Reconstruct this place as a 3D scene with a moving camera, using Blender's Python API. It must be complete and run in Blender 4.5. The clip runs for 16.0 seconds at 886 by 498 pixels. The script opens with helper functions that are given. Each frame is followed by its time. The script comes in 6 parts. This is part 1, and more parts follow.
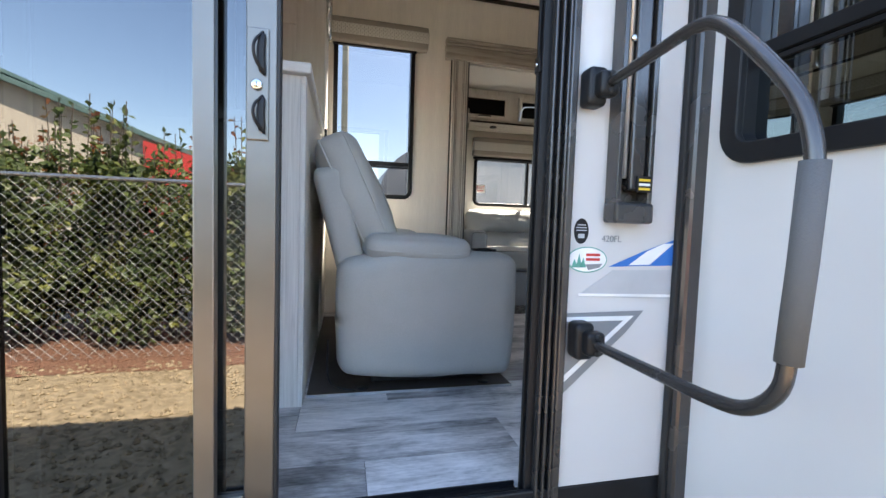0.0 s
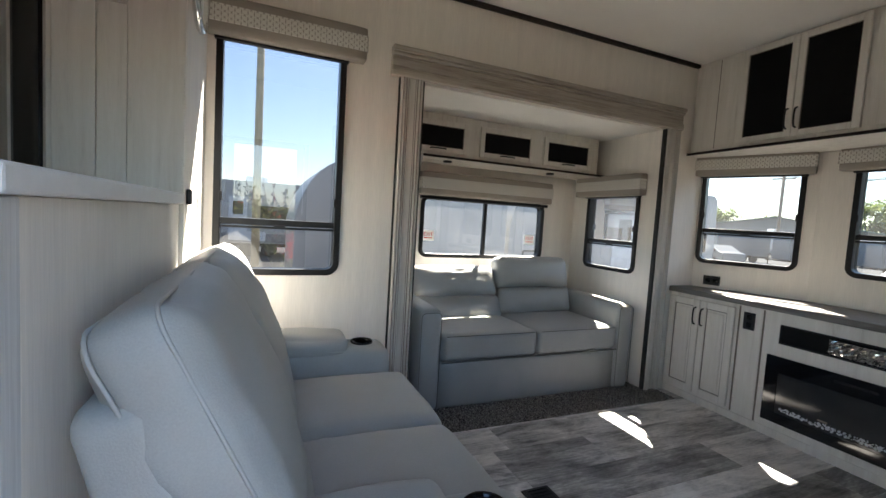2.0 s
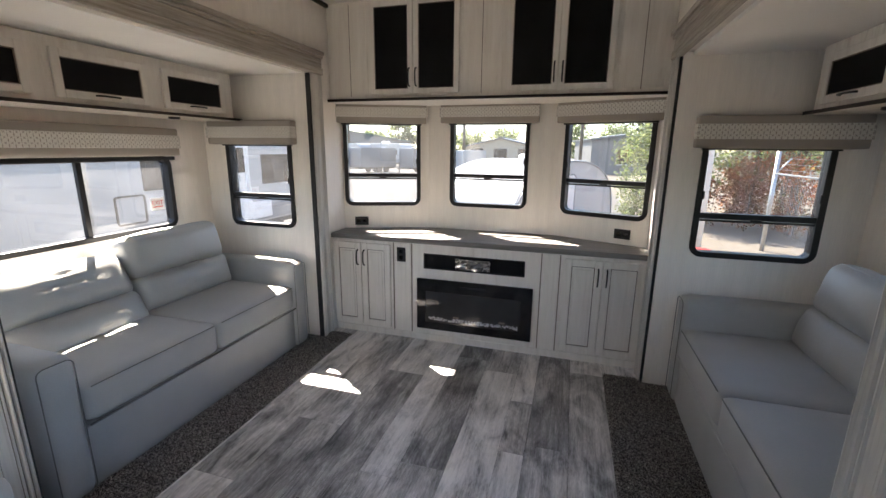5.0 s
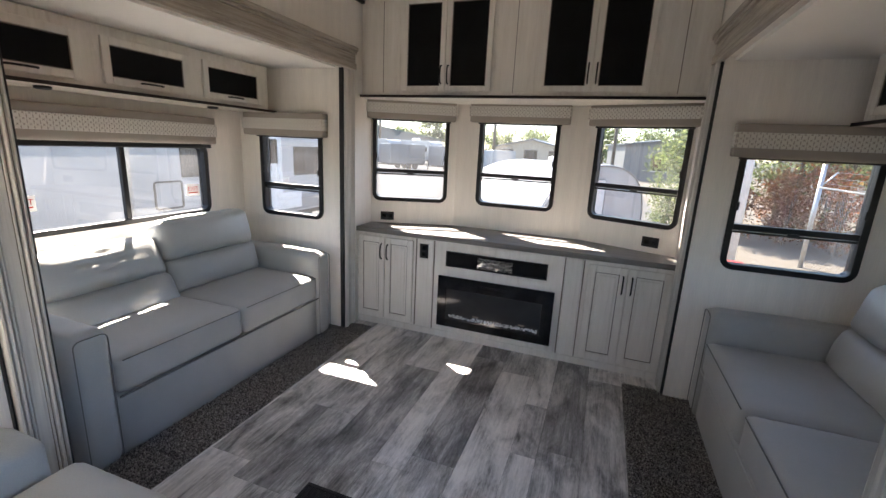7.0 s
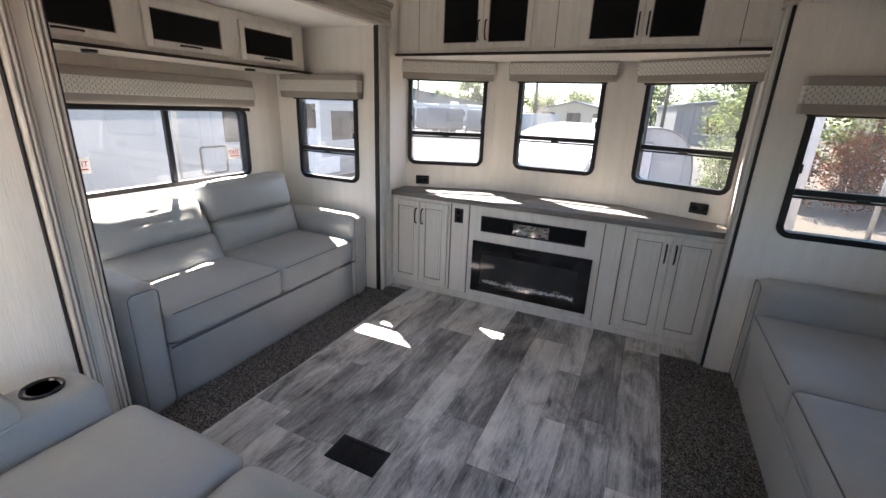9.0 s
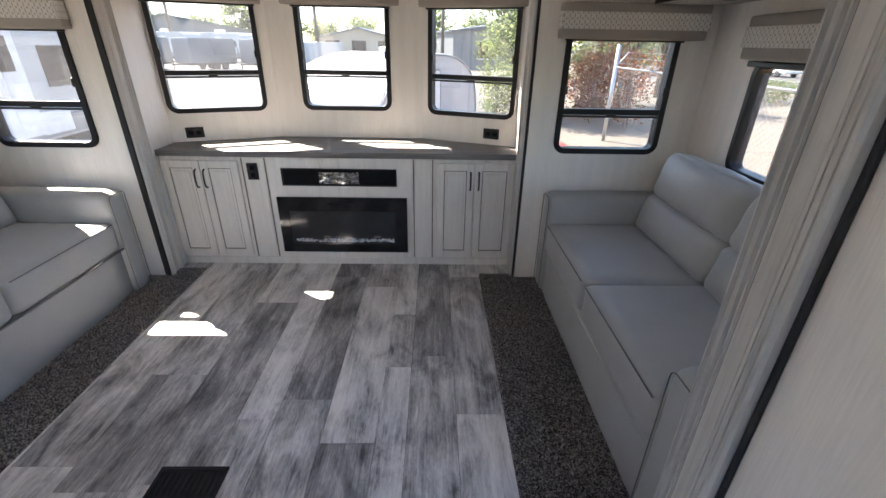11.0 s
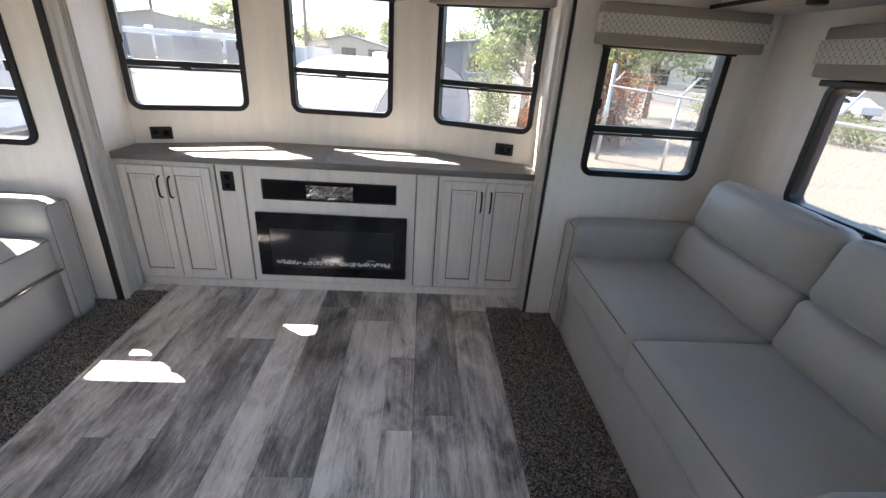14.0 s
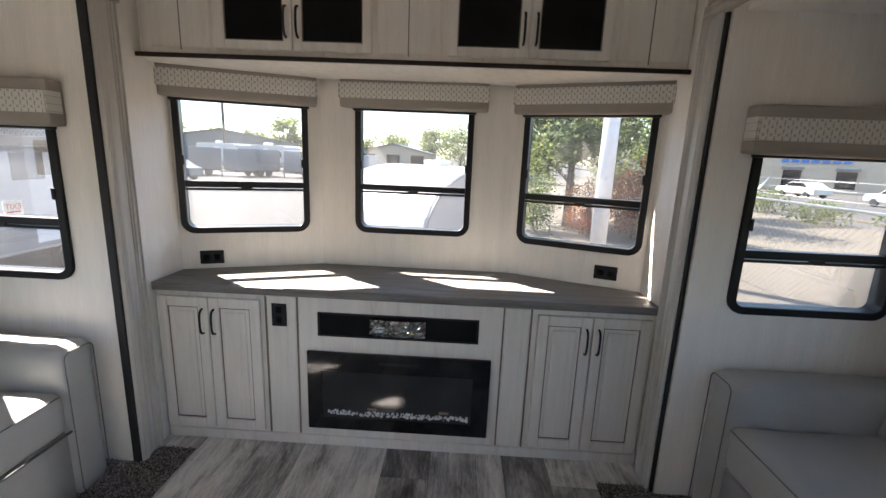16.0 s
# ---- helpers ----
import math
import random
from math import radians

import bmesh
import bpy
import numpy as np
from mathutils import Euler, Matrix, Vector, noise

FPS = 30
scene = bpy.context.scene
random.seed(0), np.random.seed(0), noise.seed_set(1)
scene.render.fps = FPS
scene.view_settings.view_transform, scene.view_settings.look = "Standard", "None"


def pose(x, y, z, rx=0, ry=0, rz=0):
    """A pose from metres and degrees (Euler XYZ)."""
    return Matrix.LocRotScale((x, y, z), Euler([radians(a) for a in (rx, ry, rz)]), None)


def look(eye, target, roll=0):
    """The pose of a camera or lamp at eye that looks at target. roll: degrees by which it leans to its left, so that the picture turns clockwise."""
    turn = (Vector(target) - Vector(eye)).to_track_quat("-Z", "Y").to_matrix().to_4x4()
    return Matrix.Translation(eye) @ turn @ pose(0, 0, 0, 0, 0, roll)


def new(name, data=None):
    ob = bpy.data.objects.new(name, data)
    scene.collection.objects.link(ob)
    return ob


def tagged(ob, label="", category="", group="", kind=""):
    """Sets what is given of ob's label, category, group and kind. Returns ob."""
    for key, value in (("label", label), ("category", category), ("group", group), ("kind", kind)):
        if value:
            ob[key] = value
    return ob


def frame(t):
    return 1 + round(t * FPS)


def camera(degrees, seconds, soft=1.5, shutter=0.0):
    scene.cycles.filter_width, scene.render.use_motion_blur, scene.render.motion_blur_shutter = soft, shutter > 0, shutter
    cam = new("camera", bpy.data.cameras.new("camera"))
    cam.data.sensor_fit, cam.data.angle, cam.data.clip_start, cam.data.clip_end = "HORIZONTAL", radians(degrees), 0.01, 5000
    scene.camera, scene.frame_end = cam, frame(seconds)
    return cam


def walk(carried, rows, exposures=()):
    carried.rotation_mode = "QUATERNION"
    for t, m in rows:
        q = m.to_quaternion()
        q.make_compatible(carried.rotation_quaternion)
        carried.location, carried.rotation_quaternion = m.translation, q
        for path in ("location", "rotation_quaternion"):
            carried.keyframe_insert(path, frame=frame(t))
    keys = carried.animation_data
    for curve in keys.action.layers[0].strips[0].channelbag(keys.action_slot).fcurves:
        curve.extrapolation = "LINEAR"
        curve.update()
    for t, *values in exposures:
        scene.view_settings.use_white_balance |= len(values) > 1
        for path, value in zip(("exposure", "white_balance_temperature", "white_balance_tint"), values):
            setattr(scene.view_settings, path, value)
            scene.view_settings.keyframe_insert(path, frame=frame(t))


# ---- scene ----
cam = camera(92.0, 16.0)
METRES, EYE, TILT, LEAN, TURN = 3.6, 1.5, 0.0, 0.0, -13.3
EXPOSURE = [(0.0, 3.22, 7000, 12), (1.0, 3.28, 7000, 11), (1.6, 3.35, 6800, 10), (2.6, 3.35, 6600, 10), (3.4, 3.84, 6900, 15), (6.5, 3.89, 6800, 16), (8.0, 3.8, 6700, 16), (10.5, 4.12, 6700, 16), (14.0, 4.12, 6700, 16), (16.0, 3.76, 6700, 15)]
ROWS = [
    (0.0, 0.0, 0.0, 0.0, 0.11, -3.41, -1.86),
    (0.5, -0.003, 0.0903, 0.0173, 1.02, -3.84, -1.51),
    (1.0, -0.0118, 0.1629, 0.0666, 1.57, -3.84, 0.13),
    (1.5, -0.0301, 0.2329, 0.1147, -2.54, -3.93, -0.94),
    (2.0, -0.0288, 0.2989, 0.1522, -9.49, -3.96, -3.47),
    (2.5, -0.0262, 0.3546, 0.1698, -23.24, -4.62, -3.59),
    (3.0, -0.0228, 0.3989, 0.2144, -37.13, -9.53, -0.3),
    (3.5, -0.0309, 0.4182, 0.2223, -44.12, -11.97, -1.6),
    (4.0, -0.0686, 0.4364, 0.2269, -58.17, -13.14, 2.06),
    (6.5, -0.0807, 0.4494, 0.2289, -59.05, -13.23, -2.49),
    (7.0, -0.0776, 0.4426, 0.2277, -56.18, -13.48, -2.72),
    (7.5, -0.0708, 0.4393, 0.2254, -54.29, -14.25, -2.73),
    (8.0, -0.0668, 0.4382, 0.2215, -49.81, -16.28, -1.58),
    (10.5, -0.0739, 0.4504, 0.2223, -63.16, -27.46, -1.01),
    (11.0, -0.022, 0.4657, 0.2242, -77.56, -25.71, -0.95),
    (11.5, 0.0167, 0.4966, 0.2197, -92.06, -24.85, -0.7),
    (12.0, 0.0316, 0.5092, 0.2181, -99.68, -24.63, -1.63),
    (12.5, 0.0358, 0.5134, 0.2166, -101.58, -24.76, -1.69),
    (13.0, 0.0332, 0.5177, 0.2174, -99.35, -24.58, -1.89),
    (13.5, 0.0367, 0.524, 0.2168, -88.99, -24.43, -2.62),
    (14.0, 0.081, 0.5276, 0.2052, -78.89, -24.29, -3.7),
    (14.5, 0.1387, 0.5387, 0.2108, -74.7, -20.2, -3.85),
    (15.0, 0.1841, 0.5948, 0.2163, -74.32, -14.67, -2.84),
    (15.5, 0.2021, 0.6223, 0.2225, -74.31, -12.76, -2.21),
    (16.0, 0.211, 0.6341, 0.2167, -74.26, -12.05, -2.29),
]
walk(cam, [(t, pose(0, 0, EYE, TILT, LEAN, TURN) @ pose(METRES * x, METRES * y, METRES * z, 90 + pitch, roll, yaw)) for t, x, y, z, yaw, pitch, roll in ROWS],
     EXPOSURE)

# ---------------------------------------------------------------- exposure and light
scene.view_settings.exposure = 0.0
FL = 0.75            # trailer floor above the ground
YL, YR = 3.56, 1.06  # inner faces of the long walls
CEIL = 3.40
SUN = Vector((0.455, 0.628, 1.0)).normalized()   # towards the sun

world = bpy.data.worlds.new("sky")
scene.world = world
world.use_nodes = True
wn = world.node_tree.nodes
sky = wn.new("ShaderNodeTexSky")
sky.sky_type, sky.sun_disc = "NISHITA", False
sky.sun_elevation = math.asin(SUN.z)
sky.sun_rotation = math.atan2(SUN.x, SUN.y)
sky.air_density, sky.dust_density, sky.ozone_density = 1.0, 0.6, 2.0
wn["Background"].inputs["Strength"].default_value = 0.125
world.node_tree.links.new(sky.outputs[0], wn["Background"].inputs["Color"])

sun_data = bpy.data.lights.new("sun", "SUN")
sun_data.energy, sun_data.angle, sun_data.color = 5.0, radians(0.53), (1.0, 0.95, 0.87)
sun_ob = new("sun", sun_data)
sun_ob.matrix_world = look(SUN * 40, (0, 0, 0))


# ---------------------------------------------------------------- materials
def mat(name, color, rough=0.6, metal=0.0, spec=0.5, var=0.12, scale=6.0, bump=0.0, bump_scale=80.0, stretch=(1, 1, 1), rand=0.0, coat=0.0, grain=0.0):
    """A surface with slow stains (var, scale), fine grain and relief, and a shift from object to object (rand)."""
    m = bpy.data.materials.new(name)
    m.use_nodes = True
    n, l = m.node_tree.nodes, m.node_tree.links
    b = n["Principled BSDF"]
    b.inputs["Metallic"].default_value = metal
    b.inputs["Specular IOR Level"].default_value = spec
    b.inputs["Coat Weight"].default_value = coat
    tc = n.new("ShaderNodeTexCoord")
    mp = n.new("ShaderNodeMapping")
    mp.inputs["Scale"].default_value = stretch
    l.new(tc.outputs["Object"], mp.inputs[0])
    big = n.new("ShaderNodeTexNoise")
    big.inputs["Scale"].default_value, big.inputs["Detail"].default_value = scale, 5
    fine = n.new("ShaderNodeTexNoise")
    fine.inputs["Scale"].default_value, fine.inputs["Detail"].default_value = bump_scale, 6
    for t in (big, fine):
        l.new(mp.outputs[0], t.inputs["Vector"])
    hsv = n.new("ShaderNodeHueSaturation")
    hsv.inputs["Color"].default_value = (*color, 1)
    r1 = n.new("ShaderNodeMapRange")
    r1.inputs[1].default_value, r1.inputs[2].default_value = 0.3, 0.7
    r1.inputs[3].default_value, r1.inputs[4].default_value = 1 - var, 1 + var
    l.new(big.outputs["Fac"], r1.inputs[0])
    val = r1.outputs[0]
    if grain:
        r2 = n.new("ShaderNodeMapRange")
        r2.inputs[1].default_value, r2.inputs[2].default_value = 0.3, 0.7
        r2.inputs[3].default_value, r2.inputs[4].default_value = 1 - grain, 1 + grain
        l.new(fine.outputs["Fac"], r2.inputs[0])
        mu = n.new("ShaderNodeMath")
        mu.operation = "MULTIPLY"
        l.new(val, mu.inputs[0]), l.new(r2.outputs[0], mu.inputs[1])
        val = mu.outputs[0]
    if rand:
        info = n.new("ShaderNodeObjectInfo")
        r3 = n.new("ShaderNodeMapRange")
        r3.inputs[3].default_value, r3.inputs[4].default_value = 1 - rand, 1 + rand
        l.new(info.outputs["Random"], r3.inputs[0])
        mu = n.new("ShaderNodeMath")
        mu.operation = "MULTIPLY"
        l.new(val, mu.inputs[0]), l.new(r3.outputs[0], mu.inputs[1])
        val = mu.outputs[0]
    l.new(val, hsv.inputs["Value"])
    l.new(hsv.outputs[0], b.inputs["Base Color"])
    rr = n.new("ShaderNodeMapRange")
    rr.inputs[3].default_value, rr.inputs[4].default_value = max(0.02, rough - 0.08), min(1, rough + 0.08)
    l.new(big.outputs["Fac"], rr.inputs[0])
    l.new(rr.outputs[0], b.inputs["Roughness"])
    if bump:
        bp = n.new("ShaderNodeBump")
        bp.inputs["Strength"].default_value, bp.inputs["Distance"].default_value = bump, 0.002
        l.new(fine.outputs["Fac"], bp.inputs["Height"])
        l.new(bp.outputs[0], b.inputs["Normal"])
    return m


def ramp_mat(name, stops, rough, scale, stretch, bump=0.3, rand_shift=0.0, bump_scale=60.0, distort=0.6, spec=0.4):
    """Streaked wood: noise drawn out along one axis runs through a colour ramp; rand_shift moves each piece along it."""
    m = bpy.data.materials.new(name)
    m.use_nodes = True
    n, l = m.node_tree.nodes, m.node_tree.links
    b = n["Principled BSDF"]
    b.inputs["Roughness"].default_value = rough
    b.inputs["Specular IOR Level"].default_value = spec
    tc, mp = n.new("ShaderNodeTexCoord"), n.new("ShaderNodeMapping")
    mp.inputs["Scale"].default_value = stretch
    l.new(tc.outputs["Object"], mp.inputs[0])
    info = n.new("ShaderNodeObjectInfo")
    if rand_shift:
        cb = n.new("ShaderNodeCombineXYZ")
        mul = n.new("ShaderNodeMath")
        mul.operation, mul.inputs[1].default_value = "MULTIPLY", 37.0
        l.new(info.outputs["Random"], mul.inputs[0])
        for i in range(3):
            l.new(mul.outputs[0], cb.inputs[i])
        l.new(cb.outputs[0], mp.inputs["Location"])
    a = n.new("ShaderNodeTexNoise")
    a.inputs["Scale"].default_value, a.inputs["Detail"].default_value, a.inputs["Distortion"].default_value = scale, 8, distort
    a.inputs["Roughness"].default_value = 0.62
    c = n.new("ShaderNodeTexNoise")
    c.inputs["Scale"].default_value, c.inputs["Detail"].default_value = bump_scale, 5
    for t in (a, c):
        l.new(mp.outputs[0], t.inputs["Vector"])
    f = a.outputs["Fac"]
    mix = n.new("ShaderNodeMath")
    mix.operation, mix.inputs[1].default_value, mix.inputs[2].default_value = "MULTIPLY_ADD", 0.22, -0.11
    l.new(c.outputs["Fac"], mix.inputs[0])
    add = n.new("ShaderNodeMath")
    add.operation = "ADD"
    l.new(f, add.inputs[0]), l.new(mix.outputs[0], add.inputs[1])
    f = add.outputs[0]
    if rand_shift:
        sh = n.new("ShaderNodeMapRange")
        sh.inputs[3].default_value, sh.inputs[4].default_value = -rand_shift, rand_shift
        l.new(info.outputs["Random"], sh.inputs[0])
        add2 = n.new("ShaderNodeMath")
        add2.operation = "ADD"
        l.new(f, add2.inputs[0]), l.new(sh.outputs[0], add2.inputs[1])
        f = add2.outputs[0]
    rp = n.new("ShaderNodeValToRGB")
    while len(rp.color_ramp.elements) < len(stops):
        rp.color_ramp.elements.new(0.5)
    for e, (p, col) in zip(rp.color_ramp.elements, stops):
        e.position, e.color = p, (*col, 1)
    l.new(f, rp.inputs[0])
    l.new(rp.outputs[0], b.inputs["Base Color"])
    bp = n.new("ShaderNodeBump")
    bp.inputs["Strength"].default_value, bp.inputs["Distance"].default_value = bump, 0.0015
    l.new(c.outputs["Fac"], bp.inputs["Height"])
    l.new(bp.outputs[0], b.inputs["Normal"])
    return m


def glass_mat(name, tint, gloss_color, base=0.04, gain=0.9, rough=0.0, veil=0.0):
    """Thin pane: clear or tinted straight through, with mirror gloss that grows at a slant."""
    m = bpy.data.materials.new(name)
    m.use_nodes = True
    n, l = m.node_tree.nodes, m.node_tree.links
    n.remove(n["Principled BSDF"])
    tr, gl, mx, fr, ma = (n.new("ShaderNode" + k) for k in ("BsdfTransparent", "BsdfGlossy", "MixShader", "Fresnel", "Math"))
    tr.inputs[0].default_value = (*tint, 1)
    gl.inputs["Color"].default_value, gl.inputs["Roughness"].default_value = (*gloss_color, 1), rough
    fr.inputs[0].default_value = 1.45
    ma.operation, ma.inputs[1].default_value, ma.inputs[2].default_value = "MULTIPLY_ADD", gain, base
    ma.use_clamp = True
    l.new(fr.outputs[0], ma.inputs[0]), l.new(ma.outputs[0], mx.inputs[0])
    l.new(tr.outputs[0], mx.inputs[1]), l.new(gl.outputs[0], mx.inputs[2])
    top = mx.outputs[0]
    if veil:
        # a thin translucent film, painted haze that stands in for glare over the view
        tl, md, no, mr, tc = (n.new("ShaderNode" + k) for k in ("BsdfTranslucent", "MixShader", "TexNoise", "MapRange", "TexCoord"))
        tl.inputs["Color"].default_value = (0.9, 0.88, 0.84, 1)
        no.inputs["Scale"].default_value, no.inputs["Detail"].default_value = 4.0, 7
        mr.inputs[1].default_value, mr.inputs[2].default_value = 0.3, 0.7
        mr.inputs[3].default_value, mr.inputs[4].default_value = veil * 0.6, veil * 1.4
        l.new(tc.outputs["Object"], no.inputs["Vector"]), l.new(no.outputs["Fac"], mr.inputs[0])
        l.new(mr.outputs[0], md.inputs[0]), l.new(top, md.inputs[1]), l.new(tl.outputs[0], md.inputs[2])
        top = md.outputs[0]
    l.new(top, n["Material Output"].inputs["Surface"])
    return m


WALL = mat("linen_wallboard", (0.82, 0.775, 0.71), 0.7, var=0.04, scale=3, bump=0.6, bump_scale=34, stretch=(6, 6, 0.3), grain=0.045)
CEILM = mat("ceiling_panel", (0.89, 0.855, 0.80), 0.75, var=0.03, scale=2, bump=0.1, bump_scale=200)
TRIM = ramp_mat("greige_wood_trim", [(0.25, (0.44, 0.418, 0.38)), (0.45, (0.535, 0.512, 0.468)), (0.72, (0.62, 0.596, 0.55))], 0.5, 6, (12, 12, 0.5), 0.3)
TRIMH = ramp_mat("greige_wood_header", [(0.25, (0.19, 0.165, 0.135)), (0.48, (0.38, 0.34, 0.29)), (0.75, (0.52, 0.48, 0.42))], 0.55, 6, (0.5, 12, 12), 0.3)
CAB = ramp_mat("whitewashed_cabinet_wood", [(0.2, (0.52, 0.475, 0.42)), (0.42, (0.70, 0.66, 0.60)), (0.7, (0.78, 0.745, 0.69))], 0.5, 4, (5, 5, 0.45), 0.15)
DARKEDGE = mat("dark_espresso_edge", (0.022, 0.016, 0.013), 0.45, spec=0.3, var=0.2)
LAMIN = mat("white_laminate", (0.76, 0.755, 0.74), 0.45, var=0.03, scale=4, bump=0.15, bump_scale=60, stretch=(1, 8, 8), grain=0.04)
CABLINE = mat("glazed_groove", (0.17, 0.14, 0.11), 0.6, var=0.2)
WHITEWOOD = ramp_mat("white_cerused_wood", [(0.2, (0.45, 0.44, 0.43)), (0.45, (0.66, 0.655, 0.64)), (0.7, (0.78, 0.775, 0.76))], 0.5, 7, (14, 14, 0.4), 0.35)
GREYPANEL = ramp_mat("knotty_panel", [(0.22, (0.30, 0.265, 0.23)), (0.45, (0.50, 0.465, 0.43)), (0.72, (0.62, 0.59, 0.55))], 0.55, 3, (4, 4, 0.8), 0.2)
TOPM = ramp_mat("grey_laminate_top", [(0.25, (0.085, 0.078, 0.072)), (0.5, (0.16, 0.15, 0.14)), (0.75, (0.24, 0.225, 0.21))], 0.42, 5, (9, 0.5, 9), 0.15)
BLACK = mat("black_plastic", (0.012, 0.012, 0.013), 0.38, spec=0.25, var=0.2, bump=0.1)
BLACKM = mat("black_window_frame", (0.012, 0.012, 0.013), 0.35, spec=0.25, var=0.2, bump=0.05)
BLACKG = mat("black_glass", (0.004, 0.004, 0.005), 0.05, spec=0.5, var=0.1)
MESHM = mat("dark_cabinet_insert", (0.006, 0.006, 0.007), 0.6, spec=0.1, var=0.3, bump=0.6, bump_scale=400)
SEAL = mat("rubber_seal", (0.012, 0.012, 0.012), 0.6)
BRONZE = mat("dark_bronze_aluminium", (0.095, 0.09, 0.088), 0.26, metal=0.7, var=0.12)
ALU = mat("bronze_anodised_stile", (0.19, 0.178, 0.162), 0.36, metal=0.85, var=0.08)
WIREM = mat("dull_fence_wire", (0.42, 0.42, 0.41), 0.55, metal=0.5, var=0.15)
STEEL = mat("galvanised_steel", (0.50, 0.51, 0.52), 0.38, metal=0.85, var=0.15, scale=20)
CHROME = mat("chrome", (0.75, 0.75, 0.74), 0.12, metal=1.0, var=0.03)
LEATHER = mat("grey_leatherette", (0.405, 0.405, 0.385), 0.52, var=0.05, scale=5, bump=0.35, bump_scale=260, grain=0.05)
# sofa seams in a dark tone that paints in their shadow lines
SEAMSHADE = mat("seam_shade", (0.16, 0.16, 0.15), 0.7, var=0.05)
PIPING = mat("seam_thread", (0.44, 0.44, 0.42), 0.6, var=0.05)
GEL = mat("white_gelcoat", (0.58, 0.578, 0.57), 0.22, spec=0.5, var=0.025, scale=2, coat=0.2)
BLUE = mat("blue_decal", (0.03, 0.16, 0.50), 0.35)
GREYD = mat("grey_decal", (0.22, 0.23, 0.24), 0.35, var=0.1)
LGREYD = mat("light_grey_decal", (0.45, 0.46, 0.47), 0.35, var=0.1)
WHITED = mat("white_decal", (0.80, 0.80, 0.79), 0.35)
TEAL = mat("green_decal", (0.10, 0.34, 0.27), 0.35)
REDD = mat("red_print", (0.55, 0.04, 0.035), 0.4)
YELLOW = mat("yellow_print", (0.75, 0.52, 0.04), 0.4)
SHADE = mat("taupe_fabric", (0.335, 0.30, 0.26), 0.9, var=0.06, bump=0.5, bump_scale=300)
# the veil value sets how much glare haze is mixed into the pane
GLASS = glass_mat("window_glass", (0.235, 0.245, 0.24), (1, 1, 1), 0.015, 0.6, veil=0.018)
# copy of the window glass, darkened to dim the bright sky behind window_4
DIMGLASS = glass_mat("dimmed_window_glass", (0.125, 0.13, 0.135), (1, 1, 1), 0.03, 0.8, veil=0.003)
TINT = glass_mat("tinted_window_glass", (0.20, 0.24, 0.24), (1, 1, 1), 0.08, 0.9)
MIRRORG = glass_mat("reflective_door_glass", (0.10, 0.11, 0.11), (0.90, 0.92, 0.94), 0.115, 0.6)
WHITEP = mat("white_plastic", (0.78, 0.77, 0.74), 0.4, var=0.03)


def band_mat():
    """Woven ribbon of pale diamonds on taupe."""
    m = mat("patterned_shade_band", (0.70, 0.68, 0.62), 0.9, var=0.05, bump=0.4, bump_scale=300)
    n, l = m.node_tree.nodes, m.node_tree.links
    tc = n.new("ShaderNodeTexCoord")
    sep = n.new("ShaderNodeSeparateXYZ")
    l.new(tc.outputs["Object"], sep.inputs[0])

    def wave(sock, period, shift):
        a = n.new("ShaderNodeMath")
        a.operation, a.inputs[1].default_value, a.inputs[2].default_value = "MULTIPLY_ADD", 1 / period, shift
        l.new(sock, a.inputs[0])
        c = n.new("ShaderNodeMath")
        c.operation, c.inputs[1].default_value = "PINGPONG", 0.5
        l.new(a.outputs[0], c.inputs[0])
        return c.outputs[0]
    u, v = wave(sep.outputs[0], 0.029, 0.0), wave(sep.outputs[2], 0.029, 0.25)

    def op(kind, *args):
        q = n.new("ShaderNodeMath")
        q.operation = kind
        for k, x in enumerate(args):
            if isinstance(x, float):
                q.inputs[k].default_value = x
            else:
                l.new(x, q.inputs[k])
        return q.outputs[0]
    both = op("ADD", u, v)
    # eyelets at the corners and middles of the cells, a thin tie between cells
    eye = op("LESS_THAN", both, 0.15)
    mid = op("GREATER_THAN", both, 0.86)
    tie = op("MULTIPLY", op("LESS_THAN", u, 0.055), op("LESS_THAN", v, 0.38))
    arm = op("MULTIPLY", op("LESS_THAN", op("ABSOLUTE", op("SUBTRACT", u, v)), 0.05), op("GREATER_THAN", both, 0.62))
    g = n.new("ShaderNodeMath")
    g.operation, g.inputs[0].default_value = "SUBTRACT", 1.0
    l.new(op("MAXIMUM", op("MAXIMUM", eye, mid), op("MAXIMUM", tie, arm)), g.inputs[1])
    mx = n.new("ShaderNodeMix")
    mx.data_type = "RGBA"
    mx.inputs[6].default_value, mx.inputs[7].default_value = (0.33, 0.30, 0.26, 1), (0.66, 0.64, 0.59, 1)
    l.new(g.outputs[0], mx.inputs[0])
    l.new(mx.outputs[2], n["Principled BSDF"].inputs["Base Color"])
    return m


BAND = band_mat()


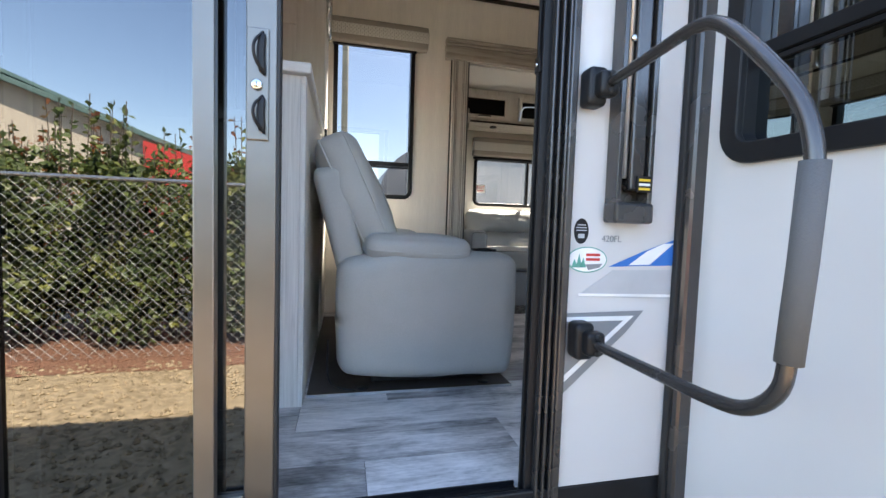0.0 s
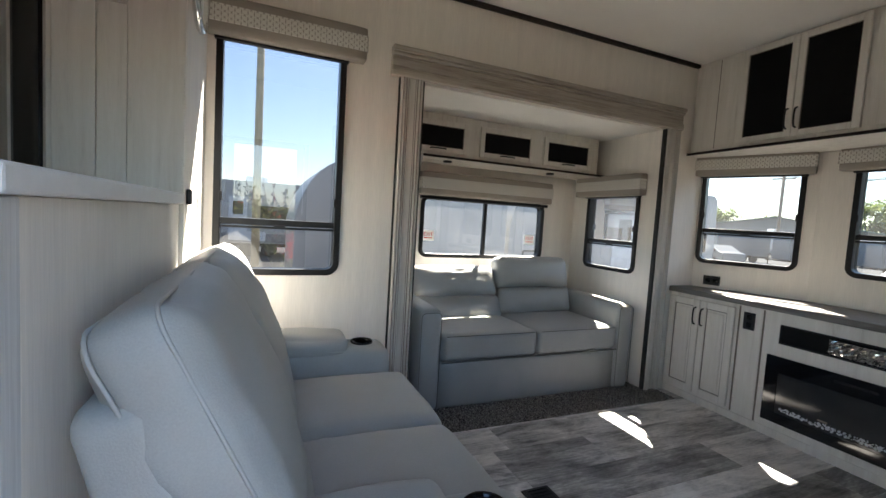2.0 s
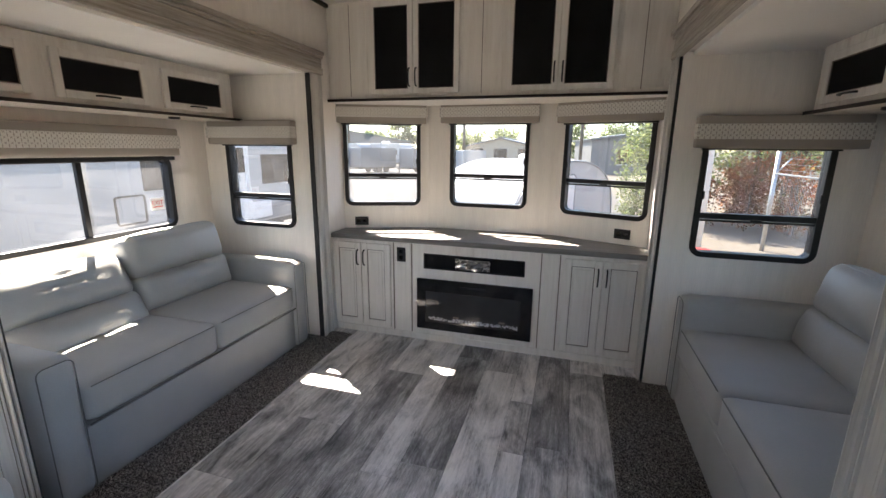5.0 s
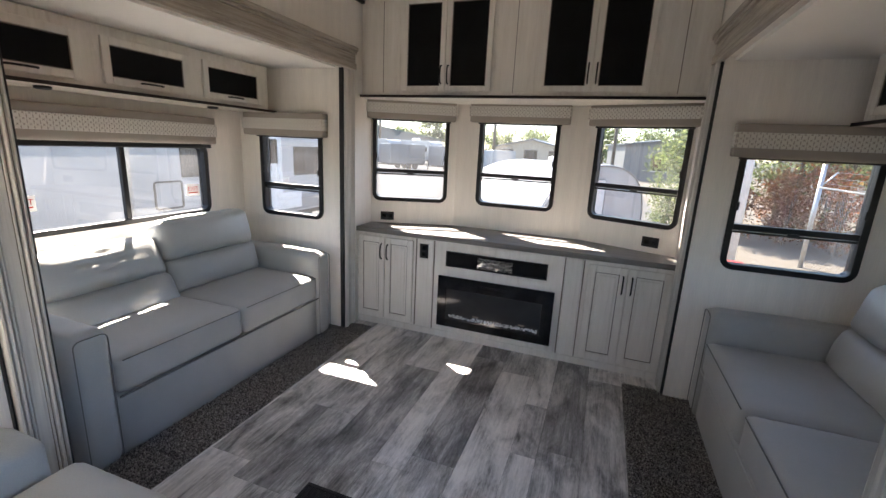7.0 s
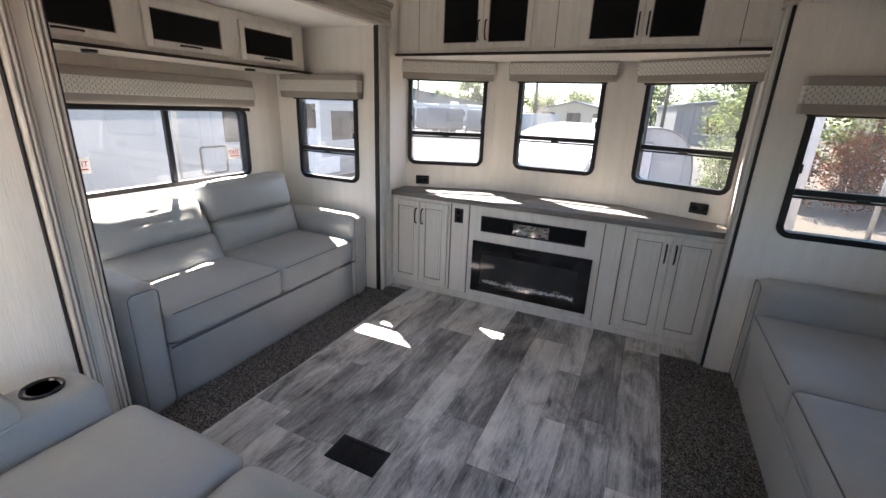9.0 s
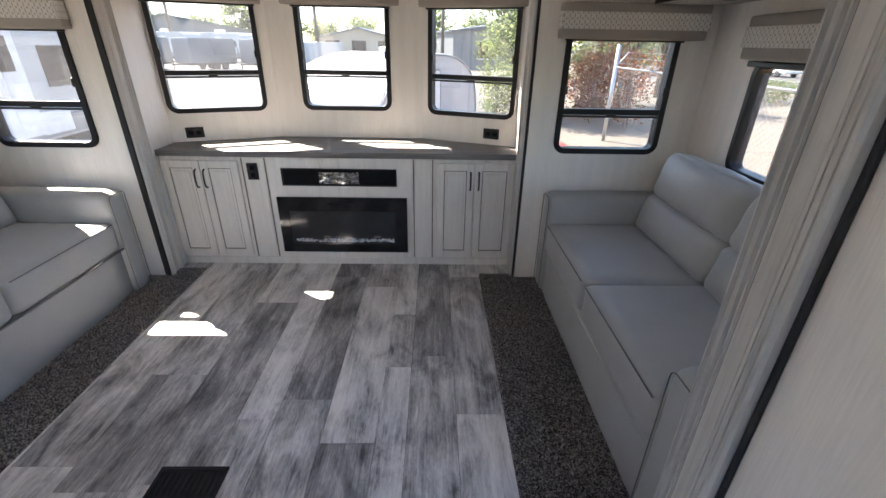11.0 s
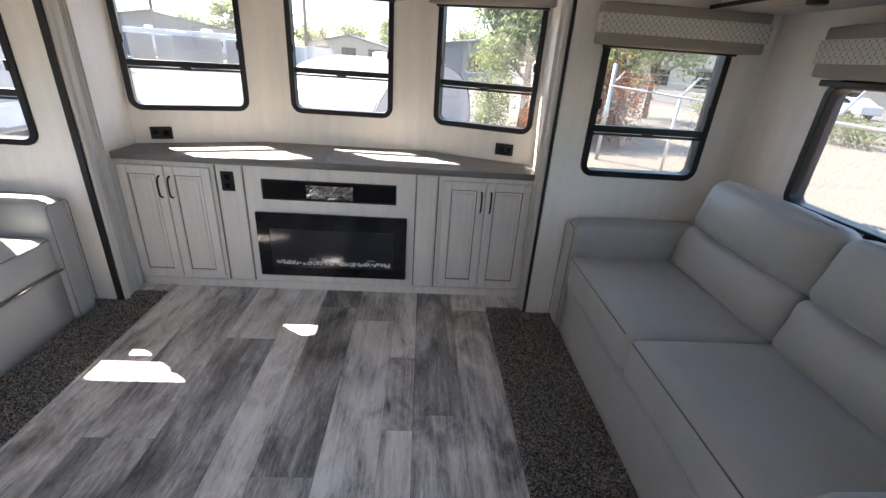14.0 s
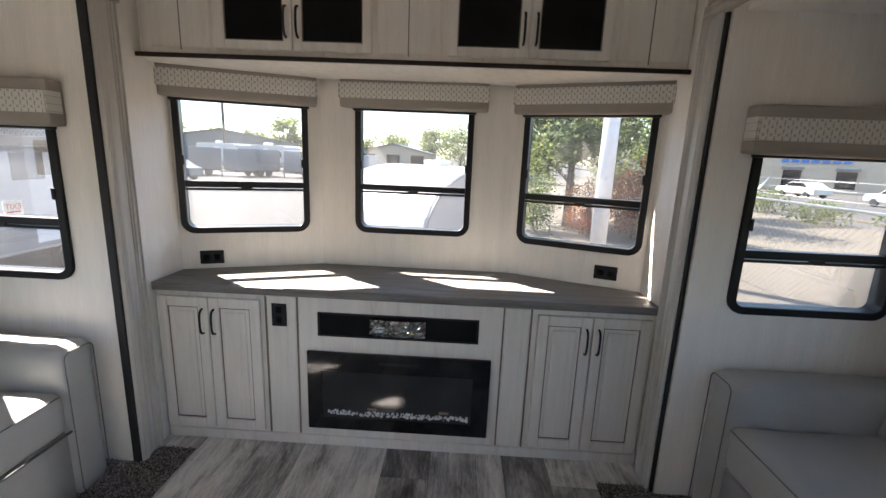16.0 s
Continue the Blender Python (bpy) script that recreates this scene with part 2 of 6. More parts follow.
def carpet_mat():
    m = mat("speckled_carpet", (0.12, 0.105, 0.09), 0.95, var=0.15, scale=9, bump=0.8, bump_scale=220)
    n, l = m.node_tree.nodes, m.node_tree.links
    tc, vo, rp = n.new("ShaderNodeTexCoord"), n.new("ShaderNodeTexVoronoi"), n.new("ShaderNodeValToRGB")
    vo.inputs["Scale"].default_value = 150
    l.new(tc.outputs["Object"], vo.inputs["Vector"])
    l.new(vo.outputs["Color"], rp.inputs[0])
    rp.color_ramp.elements[0].position, rp.color_ramp.elements[0].color = 0.34, (0.036, 0.032, 0.029, 1)
    rp.color_ramp.elements[1].position, rp.color_ramp.elements[1].color = 0.84, (0.40, 0.375, 0.35, 1)
    l.new(rp.outputs[0], n["Principled BSDF"].inputs["Base Color"])
    return m


CARPET = carpet_mat()


# ---------------------------------------------------------------- mesh helpers
def ob_from(name, bm, material, parent=None, smooth=False, m=None, bevel=0.0, seg=2):
    bmesh.ops.recalc_face_normals(bm, faces=bm.faces)
    me = bpy.data.meshes.new(name)
    bm.to_mesh(me)
    bm.free()
    me.materials.append(material)
    if smooth:
        me.polygons.foreach_set("use_smooth", [True] * len(me.polygons))
    ob = new(name, me)
    if parent is not None:
        ob.parent = parent
    if m is not None:
        ob.matrix_basis = m
    if bevel:
        mod = ob.modifiers.new("edge", "BEVEL")
        mod.width, mod.segments, mod.limit_method = bevel, seg, "ANGLE"
    return ob


def block(name, x0, x1, y0, y1, z0, z1, material, parent=None, bevel=0.003, m=None, **tags):
    """A slab with eased edges, its origin at its own middle."""
    bm = bmesh.new()
    bmesh.ops.create_cube(bm, size=1)
    bmesh.ops.scale(bm, vec=(abs(x1 - x0), abs(y1 - y0), abs(z1 - z0)), verts=bm.verts)
    mid = pose((x0 + x1) / 2, (y0 + y1) / 2, (z0 + z1) / 2)
    ob = ob_from(name, bm, material, parent, m=(m @ mid) if m is not None else mid, bevel=bevel)
    return tagged(ob, **tags) if tags else ob


def thing(name, m, label, category, group="", kind=""):
    """An empty at the base of a thing, to parent its parts."""
    ob = new(name)
    ob.matrix_basis = m
    ob.empty_display_size = 0.05
    return tagged(ob, label, category, group, kind)


def prism(name, pts, depth, material, parent=None, m=None, bevel=0.0, smooth=False):
    """A flat outline in local x, z pushed back along y."""
    bm = bmesh.new()
    front = [bm.verts.new((x, 0, z)) for x, z in pts]
    back = [bm.verts.new((x, depth, z)) for x, z in pts]
    bm.faces.new(front), bm.faces.new(back[::-1])
    k = len(pts)
    for i in range(k):
        bm.faces.new((front[i], back[i], back[(i + 1) % k], front[(i + 1) % k]))
    return ob_from(name, bm, material, parent, smooth, m, bevel)


def round_rect(w, h, r, seg=6):
    pts = []
    for cx, cz, a0 in ((w / 2 - r, h / 2 - r, 0), (-w / 2 + r, h / 2 - r, 90), (-w / 2 + r, -h / 2 + r, 180), (w / 2 - r, -h / 2 + r, 270)):
        for i in range(seg + 1):
            a = radians(a0 + 90 * i / seg)
            pts.append((cx + r * math.cos(a), cz + r * math.sin(a)))
    return pts


def ring(name, w, h, r, width, y0, y1, material, parent=None, m=None, bevel=0.003, square_top=False):
    """A frame with rounded corners in local x, z, from y0 to y1."""
    bm = bmesh.new()
    loops = []
    out, inn = round_rect(w, h, r), round_rect(w - 2 * width, h - 2 * width, max(0.008, r - width))
    for pts, y in ((out, y0), (out, y1), (inn, y1), (inn, y0)):
        loops.append([bm.verts.new((x, y, z)) for x, z in pts])
    k = len(out)
    for a in range(4):
        p, q = loops[a], loops[(a + 1) % 4]
        for i in range(k):
            bm.faces.new((p[i], p[(i + 1) % k], q[(i + 1) % k], q[i]))
    return ob_from(name, bm, material, parent, m=m, bevel=bevel)


def wall_panel(name, m, w, h, t, holes, material, **tags):
    """A wall in local x, z with thickness along +y and rectangular openings through it (x0, x1, z0, z1)."""
    us = sorted({0, w, *[v for q in holes for v in q[:2] if 0 < v < w]})
    vs = sorted({0, h, *[v for q in holes for v in q[2:] if 0 < v < h]})
    bm = bmesh.new()
    grid = {}

    def vert(u, v, y):
        key = (round(u, 5), round(v, 5), y)
        if key not in grid:
            grid[key] = bm.verts.new((u, y, v))
        return grid[key]

    def solid(i, j):
        if not (0 <= i < len(us) - 1 and 0 <= j < len(vs) - 1):
            return False
        u, v = (us[i] + us[i + 1]) / 2, (vs[j] + vs[j + 1]) / 2
        return not any(a < u < b and c < v < d for a, b, c, d in holes)
    for i in range(len(us) - 1):
        for j in range(len(vs) - 1):
            if not solid(i, j):
                continue
            a, b, c, d = us[i], us[i + 1], vs[j], vs[j + 1]
            for y in (0, t):
                bm.faces.new([vert(a, c, y), vert(b, c, y), vert(b, d, y), vert(a, d, y)])
            for di, dj, p, q in ((-1, 0, (a, c), (a, d)), (1, 0, (b, c), (b, d)), (0, -1, (a, c), (b, c)), (0, 1, (a, d), (b, d))):
                if not solid(i + di, j + dj):
                    bm.faces.new([vert(*p, 0), vert(*q, 0), vert(*q, t), vert(*p, t)])
    ob = ob_from(name, bm, material, m=m)
    return tagged(ob, kind="structure", **tags)


def soft_box(name, sx, sy, sz, r, material, parent=None, m=None, puff=(0, 0, 0), n=10, wrinkle=0.0, seed=0, shape=None):
    """An upholstered block: rounded edges, bulging faces, faint creases."""
    bm = bmesh.new()
    bmesh.ops.create_cube(bm, size=2)
    bmesh.ops.subdivide_edges(bm, edges=bm.edges[:], cuts=n, use_grid_fill=True)
    half = Vector((sx / 2, sy / 2, sz / 2))
    for v in bm.verts:
        p = Vector([math.copysign(abs(c) ** 0.75, c) for c in v.co])
        q = Vector([p[i] * half[i] for i in range(3)])
        core = Vector([max(-half[i] + r, min(half[i] - r, q[i])) for i in range(3)])
        d = q - core
        if d.length > 1e-6:
            q = core + d.normalized() * min(r, d.length * 1.0 if d.length < r else r)
        for i in range(3):
            j, k = (i + 1) % 3, (i + 2) % 3
            if puff[i]:
                q[i] += math.copysign(1, p[i]) * puff[i] * (1 - p[j] ** 2) * (1 - p[k] ** 2) * abs(p[i]) ** 2
        if wrinkle:
            q += Vector((1, 1, 1)) * wrinkle * noise.noise(q * 9 + Vector((seed * 7.1, seed * 3.3, 0)))
        v.co = shape(q) if shape else q
    return ob_from(name, bm, material, parent, True, m)


def tube(name, pts, r, material, parent=None, m=None, seg=8, closed=False, smooth_steps=0):
    """A round bar along a line of points."""
    pts = [Vector(p) for p in pts]
    for _ in range(smooth_steps):
        q = [] if closed else [pts[0]]
        k = len(pts)
        for i in range(k if closed else k - 1):
            a, b = pts[i], pts[(i + 1) % k]
            q += [a.lerp(b, 0.25), a.lerp(b, 0.75)]
        if not closed:
            q.append(pts[-1])
        pts = q
    bm = bmesh.new()
    k = len(pts)
    rings, side = [], None
    for i, p in enumerate(pts):
        if closed:
            d = pts[(i + 1) % k] - pts[i - 1]
        else:
            d = pts[min(i + 1, k - 1)] - pts[max(i - 1, 0)]
        d.normalize()
        if side is None:
            side = d.orthogonal().normalized()
        side = (side - d * side.dot(d)).normalized()
        up = d.cross(side)
        rings.append([bm.verts.new(p + (side * math.cos(2 * math.pi * j / seg) + up * math.sin(2 * math.pi * j / seg)) * r) for j in range(seg)])
    for i in range(k if closed else k - 1):
        a, b = rings[i], rings[(i + 1) % k]
        for j in range(seg):
            bm.faces.new((a[j], a[(j + 1) % seg], b[(j + 1) % seg], b[j]))
    if not closed:
        bm.faces.new(rings[0]), bm.faces.new(rings[-1][::-1])
    return ob_from(name, bm, material, parent, True, m)


def lathe(name, prof, material, parent=None, m=None, seg=24):
    """A turned shape from a profile of (radius, height)."""
    bm = bmesh.new()
    rings = [[bm.verts.new((r * math.cos(2 * math.pi * j / seg), r * math.sin(2 * math.pi * j / seg), z)) for j in range(seg)] for r, z in prof]
    for a, b in zip(rings, rings[1:]):
        for j in range(seg):
            bm.faces.new((a[j], a[(j + 1) % seg], b[(j + 1) % seg], b[j]))
    bm.faces.new(rings[0]), bm.faces.new(rings[-1])
    return ob_from(name, bm, material, parent, True, m)


# ---------------------------------------------------------------- walls, floor, ceiling
T = 0.05
block("floor", -4.0, 3.50, YR - 0.06, YL + 0.06, FL - 0.10, FL - 0.006, SEAL, bevel=0, kind="structure", label="subfloor under the grey vinyl planks")
block("ceiling", -4.0, 3.9, YR - 0.06, YL + 0.06, CEIL, CEIL + 0.05, CEILM, bevel=0, kind="structure", label="cream ceiling panel with dark edge trim")

LW = (-0.09, 0.555, 1.69, 2.955)          # tall window beside the loveseat
SL = (0.93, 3.06, FL, 2.88)             # opening of the sofa slide-out by the far wall
SR = (0.97, 3.06, FL, 2.88)             # opening of the slide-out by the door wall
DOOR = (-0.76, 0.60, FL - 0.02, 2.78)   # sliding entrance door


def hole(x0, q, z0=FL - 0.10, inset=0.022):
    return (q[0] - x0 + inset, q[1] - x0 - inset, q[2] - z0 + inset, q[3] - z0 - inset)


wall_panel("wall_far", pose(-4, YL, FL - 0.10), 7.5, CEIL - FL + 0.10, T, [hole(-4, LW), (SL[0] + 4, SL[1] + 4, -1, SL[3] - FL + 0.10)], WALL, label="cream linen-textured wallboard with window and slide opening")
# the last opening is added, out of view, to light the kitchen end
wall_panel("wall_door", pose(-4, YR - T, FL - 0.10), 7.5, CEIL - FL + 0.10, T, [(DOOR[0] + 4, DOOR[1] + 4, -1, DOOR[3] - FL + 0.10), (SR[0] + 4, SR[1] + 4, -1, SR[3] - FL + 0.10), (0.922, 2.278, 0.972, 1.778)], WALL, label="cream linen-textured wallboard with door and slide opening")
wall_panel("wall_back", pose(-4 - T, YL + T, FL - 0.1, 0, 0, -90), YL - YR + 2 * T, CEIL - FL + 0.1, T, [], WALL, label="cream wallboard closing the kitchen end")

# the bay behind the long counter: three facets
BAY = [(3.50, YL), (3.775, 2.86), (3.775, 1.75), (3.50, YR)]


def facet(name, a, b, x0, x1, z0, z1):
    d = Vector((b[0] - a[0], b[1] - a[1], 0))
    ang = math.degrees(math.atan2(d.y, d.x))
    m = pose(a[0], a[1], FL - 0.1, 0, 0, ang)
    wall_panel(name, m, d.length, CEIL - FL + 0.1, T, [(x0 + 0.022, x1 - 0.022, z0 - FL + 0.1 + 0.022, z1 - FL + 0.1 - 0.022)], WALL, label="cream wallboard facet of the front bay with a window")
    return m @ pose((x0 + x1) / 2, 0, (z0 + z1) / 2 - FL + 0.1)


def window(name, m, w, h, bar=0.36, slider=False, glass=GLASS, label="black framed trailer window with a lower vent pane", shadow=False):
    """Rounded black frame, a bar, panes; local y points outward."""
    top = thing(name, m, label, "window", kind="structure")
    ring("frame", w, h, 0.07, 0.034, -0.016, 0.062, BLACKM, top, bevel=0.004)
    iw, ih = w - 0.06, h - 0.06
    if slider:
        panes = [(-iw / 2, 0.0, -ih / 2, ih / 2), (0.0, iw / 2, -ih / 2, ih / 2)]
        block("shade_rail", -w / 2 - 0.012, w / 2 + 0.012, -0.045, 0.0, h / 2 - 0.03, h / 2 - 0.004, BLACKM, top, 0.004)
        block("meeting_stile", -0.016, 0.016, 0.002, 0.034, -ih / 2, ih / 2, BLACKM, top, 0.003)
    else:
        zb = -h / 2 + h * bar
        panes = [(-iw / 2, iw / 2, -ih / 2, zb), (-iw / 2, iw / 2, zb, ih / 2)]
        block("cross_bar", -iw / 2, iw / 2, -0.004, 0.034, zb - 0.017, zb + 0.017, BLACKM, top, 0.003)
        block("vent_rail", -iw / 2 + 0.004, iw / 2 - 0.004, -0.002, 0.03, zb - 0.034, zb - 0.022, BLACKM, top, 0.002)
        for s in (-1, 1):
            block("latch", s * (iw / 2 - 0.004) - 0.008, s * (iw / 2 - 0.004) + 0.008, -0.022, 0.002, zb + 0.10, zb + 0.15, BLACK, top, 0.003)
        block("shade_rail", -w / 2 - 0.008, w / 2 + 0.008, -0.036, 0.0, h / 2 - 0.080, h / 2 - 0.068, BLACKM, top, 0.003)
        block("vent_latch", -0.03, 0.03, -0.012, 0.0, zb - 0.026, zb - 0.012, BLACK, top, 0.002)
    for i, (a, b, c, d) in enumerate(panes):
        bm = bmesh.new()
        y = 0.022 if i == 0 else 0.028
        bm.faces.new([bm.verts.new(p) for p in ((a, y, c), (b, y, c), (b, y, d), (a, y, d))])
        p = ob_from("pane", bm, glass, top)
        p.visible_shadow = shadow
    return top


def valance(m, w, h=0.165, d=0.085, label="padded taupe window valance with a pale patterned band"):
    """Upholstered box above a window; local y points outward, so the box stands towards -y."""
    top = thing("window_valance", m, label, "valance", "window valances")
    soft_box("body", w, d, h, 0.014, SHADE, top, pose(0, -d / 2, 0), puff=(0, 0.004, 0), n=8)
    block("patterned_band", -w / 2 + 0.002, w / 2 - 0.002, -d - 0.006, -d + 0.012, -h * 0.22, h * 0.24, BAND, top, 0.002)
    for s in (-1, 1):
        block("band_return", s * w / 2 - 0.004, s * w / 2 + 0.003, -d - 0.004, -0.02, -h * 0.22, h * 0.24, BAND, top, 0.001)
    return top


m1 = facet("wall_front_1", BAY[0], BAY[1], 0.012, 0.68, 1.82, 2.595)
m2 = facet("wall_front_2", BAY[1], BAY[2], 0.20, 0.875, 1.825, 2.60)
m3 = facet("wall_front_3", BAY[2], BAY[3], 0.05, 0.722, 1.81, 2.595)
for i, (m, w, h) in enumerate(((m1, 0.668, 0.775), (m2, 0.675, 0.775), (m3, 0.672, 0.785))):
    window(f"window_{i + 1}", m, w, h, 0.348)
    valance(m @ pose(0, 0, h / 2 + 0.020), w + 0.10 if i != 1 else 0.82, 0.178, 0.075)
window("window_4", pose((LW[0] + LW[1]) / 2, YL, (LW[2] + LW[3]) / 2), LW[1] - LW[0], LW[3] - LW[2], 0.225, glass=DIMGLASS)
valance(pose(0.255, YL, 2.975), 0.79, 0.18)

# unseen window, added to let daylight into the kitchen
window("window_5", pose(-2.4, YR - 0.0, 2.025, 0, 0, 180), 1.40, 0.85, 0.3)
# dark cove line where the far wall meets the ceiling
block("trim_ceiling_far", -0.2, 3.33, YL - 0.03, YL - 0.001, CEIL - 0.028, CEIL - 0.001, DARKEDGE, bevel=0.004, kind="structure", label="dark brown ceiling edge trim")


# ---------------------------------------------------------------- slide-outs
def slide_out(side, x0, x1, y_in, y_out, tag):
    """The box of a slide-out. side: +1 at the far wall, -1 at the door wall."""
    zt = 2.86
    ya, yb = sorted((y_in + side * T, y_out + side * T))
    ws = {}
    # long outer wall
    win = (1.40, 2.68, 1.71, 2.25) if side > 0 else (1.47, 2.63, 1.69, 2.255)
    if side > 0:
        m = pose(x0, y_out, FL - 0.1)
        holes = [(win[0] - x0 + 0.022, win[1] - x0 - 0.022, win[2] - FL + 0.122, win[3] - FL + 0.078)]
    else:
        m = pose(x1, y_out, FL - 0.1, 0, 0, 180)
        holes = [(x1 - win[1] + 0.022, x1 - win[0] - 0.022, win[2] - FL + 0.122, win[3] - FL + 0.078)]
    wall_panel(f"wall_slide_{tag}", m, x1 - x0, zt + 0.16 - FL, T, holes, WALL, label="cream wallboard at the back of the slide-out")
    rot = 0 if side > 0 else 180
    window(f"window_slide_{tag}", pose((win[0] + win[1]) / 2, y_out, (win[2] + win[3]) / 2, 0, 0, rot), win[1] - win[0], win[3] - win[2], slider=True, label="black framed sliding trailer window over the sofa", shadow=side < 0)
    valance(pose((win[0] + win[1]) / 2, y_out, win[3] + 0.10, 0, 0, rot), win[1] - win[0] + 0.06, 0.20)
    # end walls, each with a window
    ew = sorted((y_in + side * 0.165, y_in + side * 0.83)) if side < 0 else (y_in + 0.18, y_in + 0.80)
    for xe, d in ((x1, 1), (x0, -1)):
        lo, hi = min(y_in, y_out), max(y_in, y_out)
        if d > 0:   # outward is +x
            me = pose(xe, hi, FL - 0.1, 0, 0, -90)
            hx = (hi - ew[1], hi - ew[0])
        else:
            me = pose(xe, lo, FL - 0.1, 0, 0, 90)
            hx = (ew[0] - lo, ew[1] - lo)
        zz = (1.68, 2.41)
        wall_panel(f"wall_slide_{tag}_end_{'front' if d > 0 else 'rear'}", me, hi - lo, zt + 0.16 - FL, T, [(hx[0] + 0.022, hx[1] - 0.022, zz[0] - FL + 0.122, zz[1] - FL + 0.078)], WALL, label="cream end wall of the slide-out with a window")
        mw = me @ pose((hx[0] + hx[1]) / 2, 0, (zz[0] + zz[1]) / 2 - FL + 0.1)
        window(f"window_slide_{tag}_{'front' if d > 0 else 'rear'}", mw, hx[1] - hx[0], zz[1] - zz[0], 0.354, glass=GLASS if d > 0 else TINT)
        valance(mw @ pose(0.022 * side * -d, 0, (zz[1] - zz[0]) / 2 + 0.022), hx[1] - hx[0] + 0.16, 0.185)
    block(f"ceiling_slide_{tag}", x0 - T, x1 + T, ya, yb, zt + 0.0, zt + 0.06, CEILM, bevel=0, kind="structure", label="cream ceiling of the slide-out")
    block(f"floor_slide_{tag}", x0 - T, x1 + T, ya, yb, FL - 0.10, FL - 0.002, SEAL, bevel=0, kind="structure", label="slide-out floor under the carpet")


slide_out(1, 0.99, 3.04, YL, 4.57, "far")
slide_out(-1, 1.00, 3.05, YR, 0.03, "door")


def fluted(name, length, width, depth, m, material, label):
    """A run of moulded trim: ribs at both edges, a shallow cove between, dark glaze in the grooves; face towards -y."""
    # (position across, height of the face)
    half = [(0.0, 0.006), (0.03, 0.014), (0.075, 0.016), (0.09, 0.004), (0.125, 0.003), (0.14, 0.012), (0.18, 0.016), (0.22, 0.012), (0.23, 0.002), (0.265, 0.002), (0.275, 0.009), (0.315, 0.010), (0.325, 0.004), (0.345, 0.004), (0.36, 0.007), (0.42, 0.0055), (0.5, 0.005)]
    prof = half + [(1 - u, h) for u, h in half[-2::-1]]
    bm = bmesh.new()
    pts = [((u - 0.5) * width, -depth - h + 0.004) for u, h in prof] + [(width / 2, 0), (-width / 2, 0)]
    lo = [bm.verts.new((x, y, 0)) for x, y in pts]
    hi = [bm.verts.new((x, y, length)) for x, y in pts]
    k = len(lo)
    for i in range(k):
        f = bm.faces.new((lo[i], lo[(i + 1) % k], hi[(i + 1) % k], hi[i]))
        if i < len(prof) - 1 and prof[i][1] < 0.0042 and prof[i + 1][1] < 0.0042 and abs(prof[i][0] - 0.5) > 0.15:
            f.material_index = 1
    bm.faces.new(lo[::-1]), bm.faces.new(hi)
    ob = ob_from(name, bm, material, m=m)
    ob.data.materials.append(CABLINE)
    return tagged(ob, label, "trim", kind="structure")


def slide_trim(side, y, x0, x1):
    """Fluted posts, crown header and black seals round a slide opening, on the room side."""
    rot = 0 if side > 0 else 180
    tag = "far" if side > 0 else "door"
    for k, x in (("rear", 0.937), ("front", 3.112 if side > 0 else 3.145)):
        fluted(f"trim_post_{tag}_{k}", 2.14, 0.135, 0.022, pose(x, y - side * 0.001, FL, 0, 0, rot), TRIM, "fluted greige wood trim post beside the slide opening")
        xs = x + (0.035 + 0.036 if k == "rear" else -0.071)
        block(f"trim_seal_{tag}_{k}", xs - 0.009, xs + 0.009, min(y - side * 0.016, y + side * 0.02), max(y - side * 0.016, y + side * 0.02), FL, 2.86, SEAL, bevel=0.004, kind="structure", label="black rubber slide seal")
        if k == "rear":
            block(f"trim_seal_{tag}_outer", x - 0.080, x - 0.069, min(y - side * 0.014, y - side * 0.001), max(y - side * 0.014, y - side * 0.001), FL, 2.86, SEAL, bevel=0.004, kind="structure", label="black rubber seal along the trim post")
    # header: stacked mouldings
    head = thing(f"trim_header_{tag}", pose((x0 + x1) / 2, y, 2.86), "greige crown header over the slide opening", "trim", kind="structure")
    L = x1 - x0 + 0.25
    for z0, z1, d in ((0.0, 0.05, 0.045), (0.05, 0.115, 0.035), (0.115, 0.135, 0.05), (0.135, 0.165, 0.062)):
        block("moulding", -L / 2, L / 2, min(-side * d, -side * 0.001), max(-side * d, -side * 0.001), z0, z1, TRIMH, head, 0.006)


slide_trim(1, YL, SL[0], SL[1])
slide_trim(-1, YR, SR[0], SR[1])


# ---------------------------------------------------------------- fitted front: counter, cabinets, fireplace
XC = 3.27   # cabinet faces


